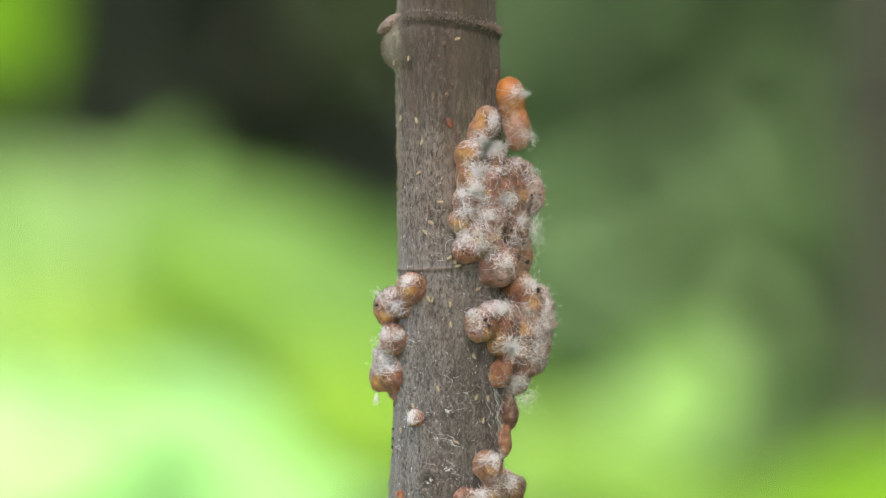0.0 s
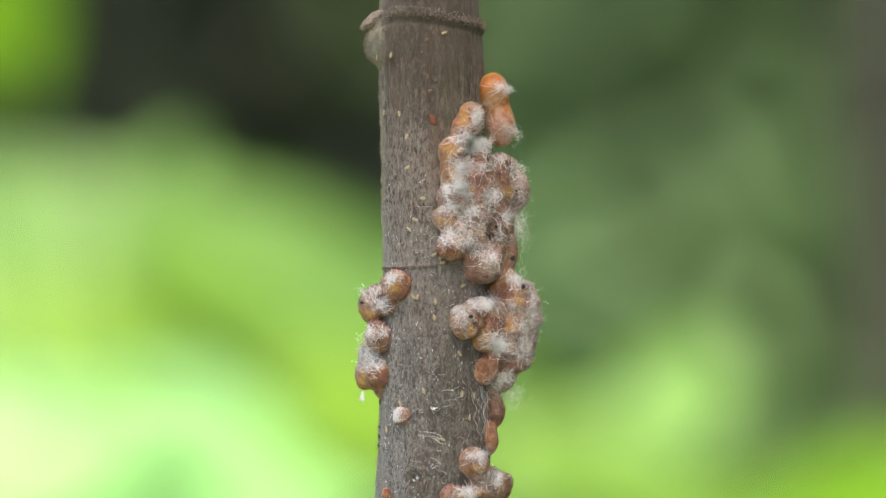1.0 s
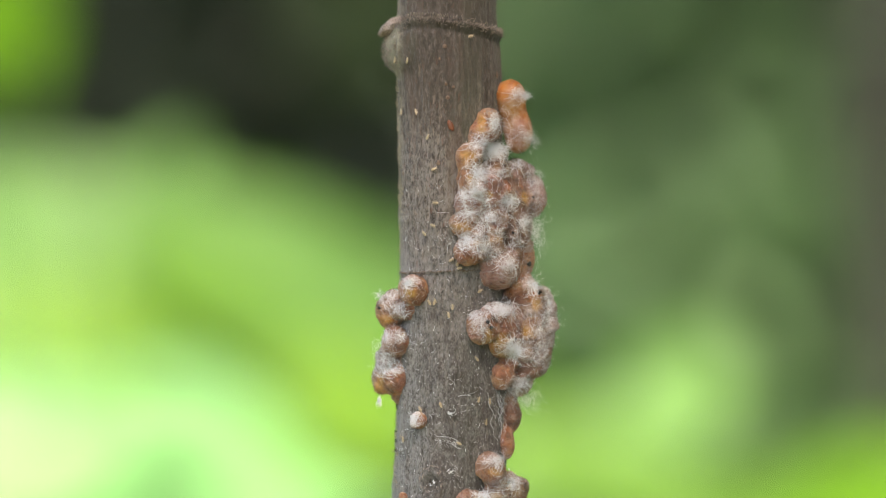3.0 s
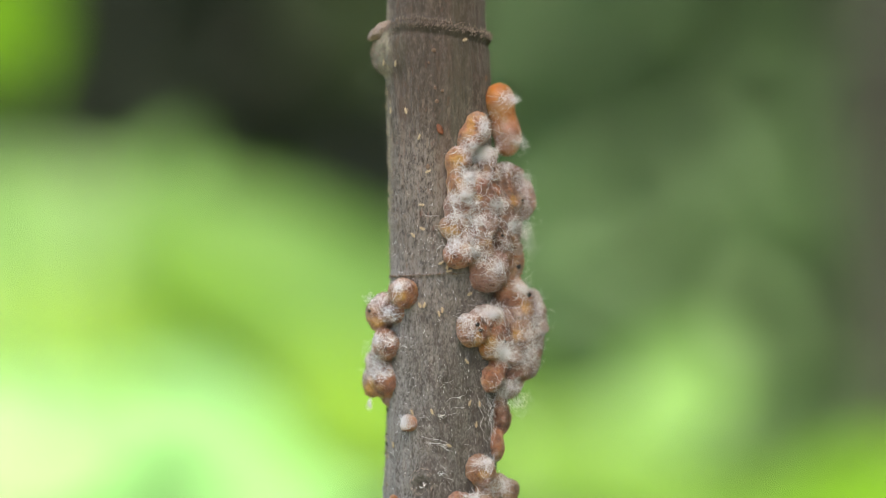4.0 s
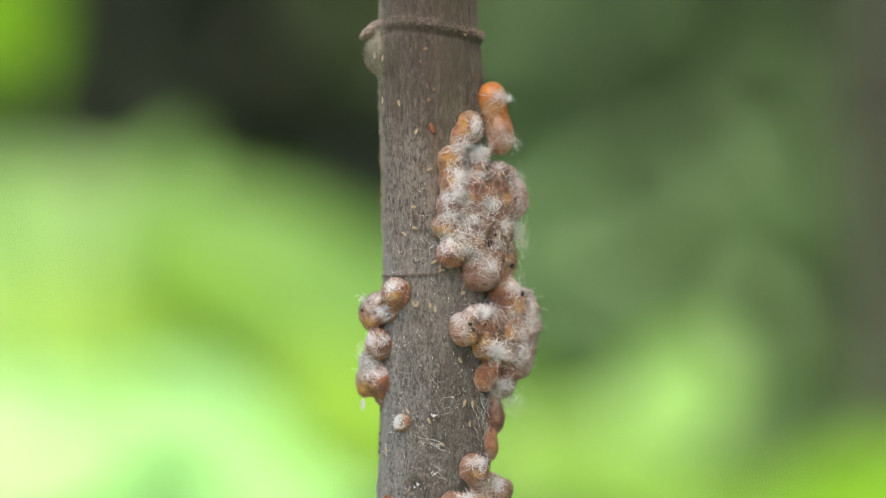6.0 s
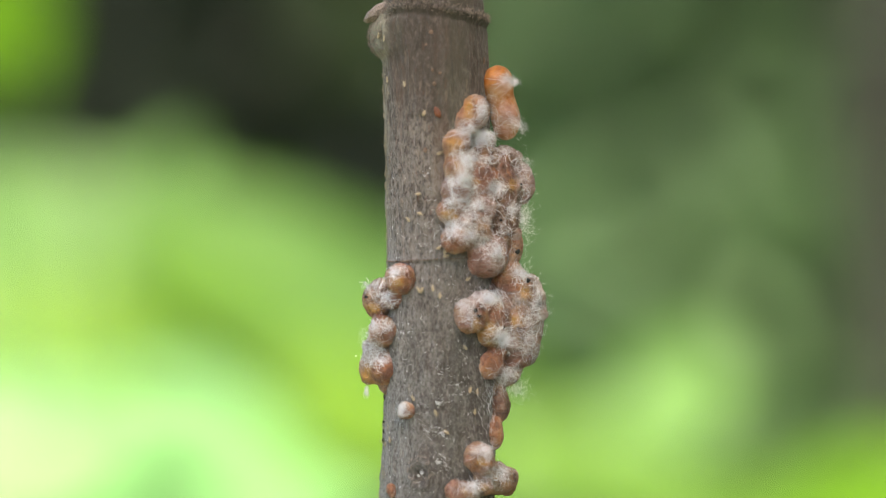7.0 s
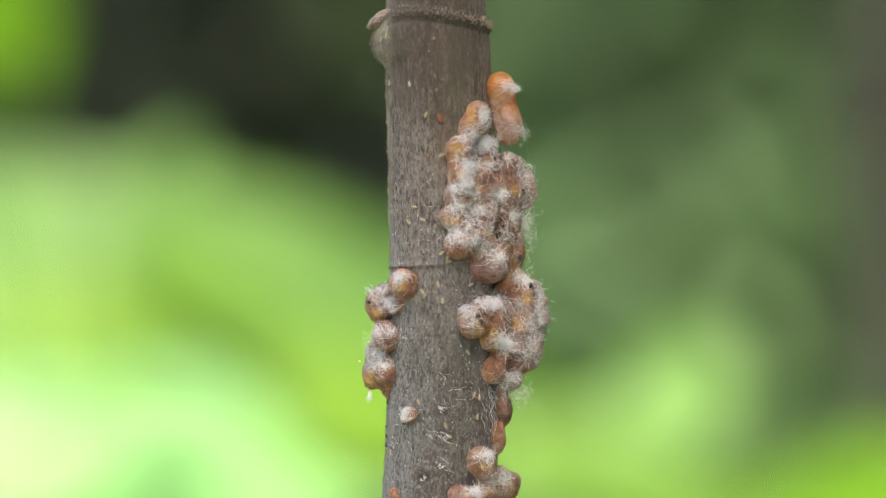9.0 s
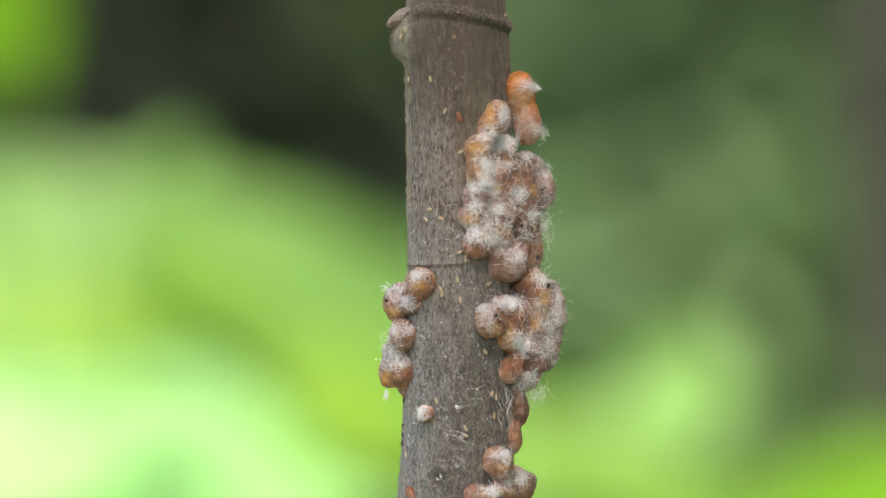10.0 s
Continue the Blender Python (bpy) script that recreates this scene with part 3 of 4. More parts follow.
# ---- loose tufts and long threads of wax ----
def loose_tuft(px, py, depth, wide, high, count, seed, drop=0.0, thin=0.5):
    rnd, verts, faces = random.Random(seed), [], []
    for _ in range(count):
        a = rnd.uniform(0, 2 * math.pi)
        p = view_point(px + rnd.gauss(0, wide * 0.3), py + rnd.gauss(0, high * 0.3), depth + rnd.gauss(0, wide * 0.4))
        bend, path = rnd.gauss(0, 0.4), []
        step, tilt = rnd.uniform(0.1, 0.2) * min(wide, high), rnd.gauss(0, 0.3)
        for _ in range(rnd.randint(7, 13)):
            path.append(p.copy())
            p = p + Vector((math.cos(a), tilt * 0.5, math.sin(a) - drop)) * step * S
            a += bend + rnd.gauss(0, 0.2)
        tube(verts, faces, path, thin * rnd.uniform(0.45, 0.95) * S)
    part("wax_tuft", mesh_of("wax_tuft", verts, faces, WAX), stem, "loose tuft of white wax threads", "stuff")


def wax_felt(px, py, wide, high, count, seed, thin=0.235):
    """A matted patch of curled wax threads that lies on the cells."""
    rnd, verts, faces = random.Random(seed), [], []
    owner = front(px, py)[1]
    sparse = count / (wide * high) < 0.1
    thin *= 0.55 if sparse else 1.0
    clumps = [(px + rnd.gauss(0, wide * 0.30), py + rnd.gauss(0, high * 0.30), rnd.uniform(0, 3.2), rnd.uniform(0.10, 0.30)) for _ in range(7)]
    for _ in range(int(count * (0.72 if sparse else 0.66))):
        gx, gy, ga, gw = clumps[int(7 * rnd.random() ** 1.3)]
        u, v = rnd.gauss(0, gw * max(wide, high)), rnd.gauss(0, 0.07 * min(wide, high) + 1.2)
        x, y = gx + u * math.cos(ga) - v * math.sin(ga), gy + u * math.sin(ga) + v * math.cos(ga)
        a, turn = rnd.uniform(0, 6.3), rnd.gauss(0, 0.28)
        step, lift, path = rnd.uniform(1.3, 3.0), rnd.uniform(0.3, 2.2), []
        last = front(x, y)[0]
        swirl = rnd.random() < (0.03 if sparse else 0.06)
        if swirl:
            turn, step = rnd.choice((-1, 1)) * rnd.uniform(0.08, 0.42), rnd.uniform(1.4, 3.4)
        for _ in range(rnd.randint(12, 24) if swirl else rnd.randint(6, 14)):
            d, on = front(x, y)
            if on is None and len(path) > 2 and rnd.random() < 0.6:
                break
            d = last + min(max(d - last, -5.0), 3.0)
            last = d
            path.append(view_point(x, y, d - lift))
            x, y, a = x + math.cos(a) * step, y + math.sin(a) * step, a + turn + rnd.gauss(0, 0.22)
            lift = max(0.4, lift + rnd.gauss(0, 0.6))
        tube(verts, faces, path, (rnd.uniform(0.18, 0.36) if swirl else thin * rnd.uniform(0.4, 1.6)) * S)
    part("wax_felt", mesh_of("wax_felt", verts, faces, WAX), owner or stem, "matted white wax threads", "stuff")


FELTS = [(c[0], c[1], 1.3 * c[2], 1.3 * c[3], 0.35 * c[5]) for c in CELLS if c[5]]
FELTS += [(875, 216, 12, 24, 130), (856, 250, 46, 14, 130), (876, 262, 34, 26, 260), (822, 252, 14, 6, 24), (850, 300, 26, 12, 90), (848, 302, 16, 24, 110), (842, 336, 22, 16, 110),
         (850, 350, 22, 14, 60), (826, 372, 34, 12, 110), (868, 384, 40, 15, 170), (898, 356, 16, 14, 80), (925, 390, 12, 20, 110), (820, 424, 26, 22, 150),
         (852, 438, 24, 22, 90), (898, 463, 17, 22, 130), (872, 440, 40, 16, 110), (862, 412, 60, 12, 120), (944, 308, 12, 36, 90), (954, 350, 8, 44, 50), (912, 428, 20, 16, 40),
         (940, 500, 24, 20, 90), (872, 540, 44, 16, 200), (846, 560, 18, 20, 32), (890, 545, 26, 10, 80), (905, 616, 20, 24, 190), (935, 570, 14, 50, 30), (968, 556, 9, 56, 90), (950, 590, 20, 60, 40),
         (956, 628, 16, 34, 80), (912, 676, 26, 20, 110), (895, 690, 30, 12, 60), (874, 810, 26, 12, 170), (904, 850, 18, 22, 190), (851, 876, 16, 14, 160),
         (720, 497, 15, 13, 130), (740, 512, 30, 26, 14), (668, 522, 16, 14, 80), (690, 540, 36, 24, 60), (680, 592, 14, 18, 90), (676, 630, 24, 30, 150), (664, 648, 16, 30, 60),
         (724, 736, 9, 17, 180), (734, 728, 14, 6, 20), (690, 519, 18, 7, 60), (702, 540, 18, 10, 40), (914, 286, 18, 10, 70), (937, 238, 13, 28, 110), (926, 164, 13, 12, 130), (846, 585, 26, 30, 30), (880, 590, 40, 40, 24),
         (836, 554, 14, 12, 40), (872, 256, 44, 10, 160), (850, 574, 16, 22, 40), (886, 550, 30, 8, 70), (966, 560, 14, 50, 32), (952, 582, 6, 34, 40), (940, 502, 26, 14, 110),
         (970, 524, 10, 24, 60), (908, 618, 16, 18, 140), (934, 640, 30, 24, 50), (960, 612, 16, 24, 40), (840, 320, 18, 14, 40), (898, 350, 20, 10, 70), (818, 342, 12, 14, 60),
         (862, 272, 34, 8, 80), (880, 300, 20, 8, 50), (708, 556, 16, 18, 40), (700, 596, 20, 14, 60), (692, 652, 26, 10, 70)]
for i, f in enumerate(FELTS):
    wax_felt(*f, seed=500 + i)


# clear yellow resin that shows through the crust, and thin milky wax: across, down, half width, half height
HONEY = [(826, 273, 15, 12), (871, 833, 12, 8), (850, 212, 9, 22), (812, 398, 18, 10), (884, 602, 14, 14), (682, 561, 14, 9), (668, 672, 8, 22), (926, 345, 7, 13),
         (846, 427, 12, 8), (945, 535, 9, 14), (861, 592, 10, 14), (722, 516, 12, 9), (832, 315, 10, 14), (930, 585, 12, 12), (862, 340, 10, 7), (838, 882, 8, 6), (890, 856, 12, 10), (872, 876, 10, 8)]
MILK = [(916, 234, 34, 34, 0.36), (822, 368, 30, 26, 0.25), (880, 476, 40, 34, 0.20), (940, 620, 34, 24, 0.22), (972, 560, 13, 70, 0.30), (945, 330, 16, 50, 0.4),
        (700, 600, 26, 26, 0.2), (676, 634, 24, 26, 0.35), (866, 384, 34, 16, 0.2), (884, 862, 34, 24, 0.30), (824, 882, 18, 14, 0.26), (862, 815, 24, 14, 0.2)]


def grow_bloom():
    """Gives each cell's points their thickness of wax: most where the matted patches lie."""
    f = np.array([g[:5] for g in FELTS], float)
    f = f[f[:, 4] >= 30]
    dense = np.clip(f[:, 4] / (f[:, 2] * f[:, 3]) / 0.35, 0.25, 1.0)
    for _c, _r, cell, _n in ROUND:
        if cell is None:
            continue
        me = cell.data
        co = np.empty(len(me.vertices) * 3)
        me.vertices.foreach_get("co", co)
        co = co.reshape(-1, 3)
        q = S * (1 + co[:, 1] / DIST)
        px, py = 784 + co[:, 0] / q, 441 - co[:, 2] / q
        d = ((px[:, None] - f[:, 0]) / (0.52 * f[:, 2] + 2)) ** 2 + ((py[:, None] - f[:, 1]) / (0.52 * f[:, 3] + 2)) ** 2
        wax = 1 - np.prod(1 - dense * 0.60 * np.exp(-d), axis=1)
        for x, y, wide, high, k in MILK:
            wax = np.maximum(wax, k * np.exp(-((px - x) / wide) ** 2 - ((py - y) / high) ** 2))
        honey = np.zeros(len(px))
        for x, y, wide, high in HONEY:
            honey = np.maximum(honey, np.exp(-((px - x) / wide) ** 2 - ((py - y) / high) ** 2))
        me.attributes.new("honey", "FLOAT", "POINT").data.foreach_set("value", honey)
        me.attributes.new("wax", "FLOAT", "POINT").data.foreach_set("value", wax)


grow_bloom()

for a in [(943, 406, -20, 18, 44, 210, 1, 0.0, 0.15), (946, 452, -20, 16, 46, 10, 2, 0.0, 0.15), (950, 312, -20, 10, 36, 60, 3, 0.0, 0.11), (958, 348, -14, 8, 26, 40, 12, 0.0, 0.11), (962, 522, -14, 10, 24, 40, 13, 0.0, 0.11), (970, 606, -10, 10, 34, 60, 14, 0.0, 0.11),
          (930, 165, -32, 7, 8, 60, 4, 0.0, 0.18), (940, 238, -20, 6, 20, 60, 5, 0.0, 0.18), (928, 702, -10, 24, 20, 240, 6, 0.10, 0.075),
          (667, 702, -30, 4, 12, 90, 7, 1.3, 0.24), (976, 562, -10, 10, 50, 90, 8, 0.0, 0.11), (664, 618, -30, 9, 44, 60, 9, 0.0, 0.11),
          (806, 430, -92, 22, 24, 14, 10, 0.0, 0.26), (800, 380, -92, 14, 30, 8, 11, 0.0, 0.22)]:
    loose_tuft(*a)


def long_threads():
    rnd, verts, faces = random.Random(77), [], []
    runs = [(868, 692, 26, 95, 6), (880, 692, 24, 110, 7), (886, 700, -10, 90, 4), (892, 700, 20, 60, 4), (850, 696, -50, 18, 2), (752, 756, 44, 6, 1), (716, 756, 30, 16, 1),
            (785, 770, 40, 20, 2), (780, 815, 22, 26, 2), (800, 780, 16, 10, 2)]
    for px, py, dx, dy, n in runs:
        for _ in range(n):
            x0, y0 = px + rnd.gauss(0, 9), py + rnd.gauss(0, 5)
            kx, ky, ph = rnd.uniform(2, 8), rnd.uniform(1, 6), rnd.uniform(0, 6)
            path = []
            for i in range(22):
                k = i / 21
                x = x0 + dx * k * rnd.uniform(0.95, 1.05) * 0.6 + kx * math.sin(ph + 8.5 * k) + 2.5 * math.sin(2.3 * ph + 21 * k)
                y = y0 + dy * k + ky * math.cos(ph * 1.7 + 5.5 * k)
                p, _n = on_bark(x, y, 3 + 4 * math.sin(math.pi * k))
                path.append(p)
            tube(verts, faces, path, rnd.uniform(0.13, 0.27) * S)
    part("long_wax_threads", mesh_of("long_wax_threads", verts, faces, WAX), stem, "long hanging white wax threads", "stuff")


long_threads()


def bark_fluff():
    """Short white fibres and flakes that cling to the lower bark."""
    rnd, verts, faces = random.Random(5), [], []
    for _ in range(44):
        cy = 330 + 550 * rnd.random() ** 0.8
        xc, r = profile(cy)
        cx, many = xc + r * rnd.uniform(-0.96, 0.9), rnd.randint(2, 9)
        for _ in range(many):
            px, py, a = cx + rnd.gauss(0, 6), cy + rnd.gauss(0, 7), rnd.uniform(0, 6.3)
            turn, step, path = rnd.gauss(0, 0.4), rnd.uniform(0.8, 2.6), []
            for _ in range(rnd.randint(3, 6)):
                p, _n = on_bark(px, py, 2.0 + rnd.uniform(0, 1.2))
                path.append(p)
                px, py, a = px + math.cos(a) * step, py + math.sin(a) * step, a + turn + rnd.gauss(0, 0.3)
            tube(verts, faces, path, rnd.uniform(0.10, 0.21) * S)
    for px, py, r in [(790, 830, 4), (764, 850, 4), (758, 854, 3), (792, 728, 5)]:
        for _ in range(9):
            p, n = on_bark(px + rnd.gauss(0, r * 0.5), py + rnd.gauss(0, r * 0.6), 2.5)
            q, n = on_bark(px + rnd.gauss(0, r * 0.6), py + rnd.gauss(0, r * 0.7), 3.5)
            tube(verts, faces, [p, (p + q) / 2 + n * S, q], rnd.uniform(0.3, 0.7) * S)
    for _ in range(230):
        py = 300 + 590 * rnd.random() ** 0.7
        xc, r = profile(py)
        px = xc + r * rnd.uniform(-0.98, 0.95)
        p, n = on_bark(px, py, 1.8)
        q, n = on_bark(px + rnd.gauss(0, 1.2), py + rnd.gauss(0, 2.6), 2.2)
        tube(verts, faces, [p, (p + q) / 2 + n * 0.5 * S, q], rnd.uniform(0.2, 0.5) * S)
    part("bark_fluff", mesh_of("bark_fluff", verts, faces, WAX), stem, "white wax fibres scattered on the bark", "stuff")


bark_fluff()


# ---- node: bud scar beside the collar, felted collar rim, lenticels ----
def build_node():
    tip = blob("scar_lip", FELT, (29 * S, 22 * S, 11.5 * S), 0.18, 2.4, 9, 4, pose(0, 0, 0, 0, -33, 0).to_3x3(), view_point(692, 41, -16))
    part("scar_lip", tip, stem, "rough brown lip above the bud scar")
    rnd, verts, faces = random.Random(12), [], []
    for _ in range(620):
        a = rnd.uniform(-1.5, 1.5)
        py = collar_line(a) + rnd.gauss(-1, 4)
        p = stem_point(py, a, 3.0)
        n = Vector((math.sin(a), -math.cos(a), 0))
        d = (n * rnd.uniform(0.2, 1.0) + Vector((rnd.gauss(0, 0.5), 0, rnd.uniform(-0.3, 1.2)))).normalized()
        tube(verts, faces, [p, p + d * 3 * S, p + d * rnd.uniform(4, 8) * S], 0.6 * S)
    for _ in range(260):
        a, py = -1.5 + 0.5 * rnd.random() ** 1.5, rnd.uniform(58, 122)
        p = stem_point(py, a, bud_lift(py, a))
        d = Vector((math.sin(a) + rnd.gauss(0, 0.4), -math.cos(a), rnd.gauss(0, 0.7)))
        tube(verts, faces, [p, p + d * 1.5 * S, p + d * rnd.uniform(2, 4.5) * S], 0.45 * S)
    part("collar_hair", mesh_of("collar_hair", verts, faces, FELT), stem, "short brown hairs along the stem's collar", "stuff")


    verts, faces = [], []
    for _ in range(45):
        a = rnd.gauss(-0.45, 0.45)
        p = stem_point(collar_line(a) - rnd.uniform(5, 9), a, 3.0)
        d = (Vector((math.sin(a), -math.cos(a), 0)) * rnd.uniform(0.1, 0.5) + Vector((rnd.gauss(0, 0.3), 0, 1.0))).normalized()
        tube(verts, faces, [p, p + d * 2.5 * S, p + d * rnd.uniform(3, 6) * S], 0.5 * S)
    part("collar_fringe", mesh_of("collar_fringe", verts, faces, LICHEN), stem, "pale fringe on the collar's upper edge", "stuff")
    # raised broken rim of the old branch knot
    verts, faces = [], []
    for i in range(30):
        a, path = rnd.uniform(0, 2 * math.pi), []
        k = rnd.uniform(0.82, 1.2)
        for j in range(4):
            b = a + 0.09 * j
            path.append(on_bark(760 + 17 * k * math.cos(b) + rnd.gauss(0, 0.5), 846 + 21 * k * math.sin(b) + rnd.gauss(0, 0.5), 4.5)[0])
        tube(verts, faces, path, rnd.uniform(0.4, 1.0) * S, 5)
    part("knot_rim", mesh_of("knot_rim", verts, faces, FELT), stem, "broken brown rim round an old branch knot", "stuff")


build_node()


def bark_seam():
    """A thin pale frayed edge round the stem where an old growth ring shows."""
    rnd, verts, faces = random.Random(3), [], []
    for i in range(46):
        a0 = -1.35 + 2.2 * i / 46 + rnd.gauss(0, 0.02)
        if rnd.random() < 0.35:
            continue
        path = []
        for k in range(5):
            a = a0 + 0.022 * k
            path.append(stem_point(475 - 4 * math.sin(a) + 2.5 * noise.noise(Vector((math.sin(a) * 5.4, math.cos(a) * 5.4, 8))) + rnd.gauss(0, 1.0), a, 3.0))
        tube(verts, faces, path, rnd.uniform(0.35, 0.9) * S)
    part("seam_edge", mesh_of("seam_edge", verts, faces, PITH), stem, "frayed tan edge of a growth ring", "stuff")


bark_seam()


def edge_fuzz():
    """Pale lichen fuzz that stands off the shaded flank of the bark."""
    rnd, verts, faces = random.Random(21), [], []
    for _ in range(120):
        py, a0 = rnd.uniform(125, 560) if rnd.random() < 0.8 else rnd.uniform(690, 890), -1.5 + abs(rnd.gauss(0, 0.16))
        tall = rnd.choice((0.5, 0.8, 1.6))
        for _ in range(rnd.randint(3, 14)):
            y, a = py + rnd.gauss(0, 5), a0 + rnd.gauss(0, 0.03)
            p = stem_point(y, a, 0.5)
            d = Vector((math.sin(a), -math.cos(a), 0)) + Vector((rnd.gauss(0, 0.4), rnd.gauss(0, 0.4), rnd.gauss(0, 0.7)))
            long = tall * rnd.uniform(0.6, 2.0)
            tube(verts, faces, [p, p + d * long * 0.5 * S, p + (d + Vector((0, 0, rnd.gauss(0, 0.4)))) * long * S], rnd.uniform(0.35, 0.75) * S)
    part("lichen_fuzz", mesh_of("lichen_fuzz", verts, faces, LICHEN), stem, "pale grey-tan lichen fuzz along the bark", "stuff")


edge_fuzz()


def spot(name, mat, px, py, w, h, tilt, proud, label):
    p, n = on_bark(px, py, proud)
    side = Vector((0, 0, 1)).cross(n).normalized()
    f3 = Matrix((side, -n, Vector((0, 0, 1)))).transposed() @ Matrix.Rotation(radians(tilt), 3, "Y")
    part(name, blob(name, mat, (w * S, 2.6 * S, h * S), 0.18, 2, px * 0.1, 2, f3, p), stem, label)


for px, py, w, h, t in [(785, 77, 4.5, 4, 0), (790, 168, 4, 4, 0), (787, 144, 3, 3, 0), (773, 284, 4, 5, 10), (800, 149, 3, 3, 0), (776, 99, 2.5, 2.5, 0),
                        (812, 318, 3, 3, 0), (877, 128, 3, 6, 0)]:
    spot("lenticel", PITH, px, py, w, h, t, 0.3, "small tan corky pore")
spot("red_scale_insect", RED, 795, 218, 5.5, 10.5, -22, 2.0, "reddish-brown oval scale insect")
for px, py, h in [(701, 222, 5), (702, 275, 3), (700, 345, 7), (704, 398, 4), (700, 152, 3), (699, 800, 4), (697, 772, 3), (702, 326, 5)]:
    spot("bark_nodule", LICHEN, px, py, 2.4, h, 0, 0.4, "pale nodule on the bark")


for px, py, h in [(699, 716, 6), (697, 776, 5), (696, 792, 4), (697, 760, 3)]:
    spot("bark_scab", SOOT, px, py, 2.6, h, 0, 0.6, "dark scab on the bark")


# ---- leafy top of the stem, above the view ----
def leaf_mesh(name, material, length, width, droop=0.25, fold=0.18, nl=9, nw=4, thick=0.0004, seed=0):
    """A blade with pointed tip and folded midrib; it starts at the origin and runs along +y."""
    rnd = random.Random(seed)
    ripple = rnd.uniform(0, 6)
    top, bot, faces = [], [], []
    for i in range(nl + 1):
        k = i / nl
        half = width / 2 * max(0.02, math.sin(math.pi * k ** 0.8) ** 0.8)
        for j in range(-nw, nw + 1):
            u = j / nw
            z = -droop * length * k * k + fold * abs(u) * half + 0.05 * width * math.sin(ripple + 9 * k + 2 * u) * abs(u)
            top.append(Vector((u * half, k * length, z)))
            bot.append(Vector((u * half, k * length, z - thick)))
    w, n = 2 * nw + 1, len(top)
    for i in range(nl):
        for j in range(2 * nw):
            a = i * w + j
            faces.append((a, a + 1, a + w + 1, a + w))
            faces.append((n + a, n + a + w, n + a + w + 1, n + a + 1))
    rim = [i * w for i in range(nl + 1)] + [nl * w + j for j in range(1, w)] + [i * w + w - 1 for i in range(nl - 1, -1, -1)] + list(range(w - 2, 0, -1))
    for a, b in zip(rim, rim[1:] + rim[:1]):
        faces.append((a, n + a, n + b, b))
    return mesh_of(name, top + bot, faces, material)


CROWN_LEAVES = [leaf_mesh("leaf", LEAF_CROWN, 0.15, 0.085, 0.22, 0.2, seed=i) for i in range(3)]


def crown():
    rnd = random.Random(31)
    for i in range(14):
        h = 0.26 + 0.27 * (i / 13)
        a = i * 2.399
        ob = part("leaf", CROWN_LEAVES[i % 3], stem)
        xc = (profile(441 - h / S)[0] - 784) * S
        ob.matrix_local = Matrix.Translation((xc, 0, h)) @ pose(0, 0, 0, rnd.uniform(-8, 28), rnd.uniform(-15, 15), math.degrees(a)) @ Matrix.Diagonal((1, 1, 1, 1))


crown()


# ---- ground and the garden behind ----
FPX = 784 / math.tan(radians(FOV / 2))


def far_point(px, py, y):
    return Vector(((px - 784) / FPX * y, y, EYE - (py - 441) / FPX * y))


def build_ground():
    verts, faces, n = [], [], 40
    xs = [math.copysign(abs(k) ** 2.2 * 0.5, k) for k in range(-20, 21)]
    for a in xs:
        for b in xs:
            hgt = 0.03 * noise.noise(Vector((a * 0.6, b * 0.6, 0))) if abs(a) < 60 and abs(b) < 60 else 0
            verts.append(Vector((a, b + 0.27, hgt if math.hypot(a, b) > 0.5 else 0)))
    for i in range(n):
        for j in range(n):
            a = i * (n + 1) + j
            faces.append((a, a + n + 1, a + n + 2, a + 1))
    tagged(new("ground", mesh_of("ground", verts, faces, SOIL)), "garden ground of brown litter and low green growth", "ground", kind="structure")


build_ground()


def rod(path, r0, r1, sides=10):
    verts, faces, n = [], [], len(path)
    for i, p in enumerate(path):
        d = (path[min(i + 1, n - 1)] - path[max(i - 1, 0)]).normalized()
        u = d.orthogonal().normalized()
        w = d.cross(u)
        r = r0 + (r1 - r0) * i / (n - 1)
        for k in range(sides):
            a = 2 * math.pi * k / sides
            verts.append(p + (u * math.cos(a) + w * math.sin(a)) * r * (1 + 0.12 * noise.noise(p * 9 + Vector((k, 0, 0)))))
    for i in range(n - 1):
        for k in range(sides):
            a, b = i * sides + k, i * sides + (k + 1) % sides
            faces.append((a, b, b + sides, a + sides))
    faces.append(tuple(reversed(range(sides))))
    faces.append(tuple(range((n - 1) * sides, n * sides)))
    return verts, faces


def bend(a, b, sag, n=9):
    return [a.lerp(b, i / n) + Vector((sag * math.sin(math.pi * i / n), 0.4 * sag * math.sin(math.pi * i / n), 0)) for i in range(n + 1)]


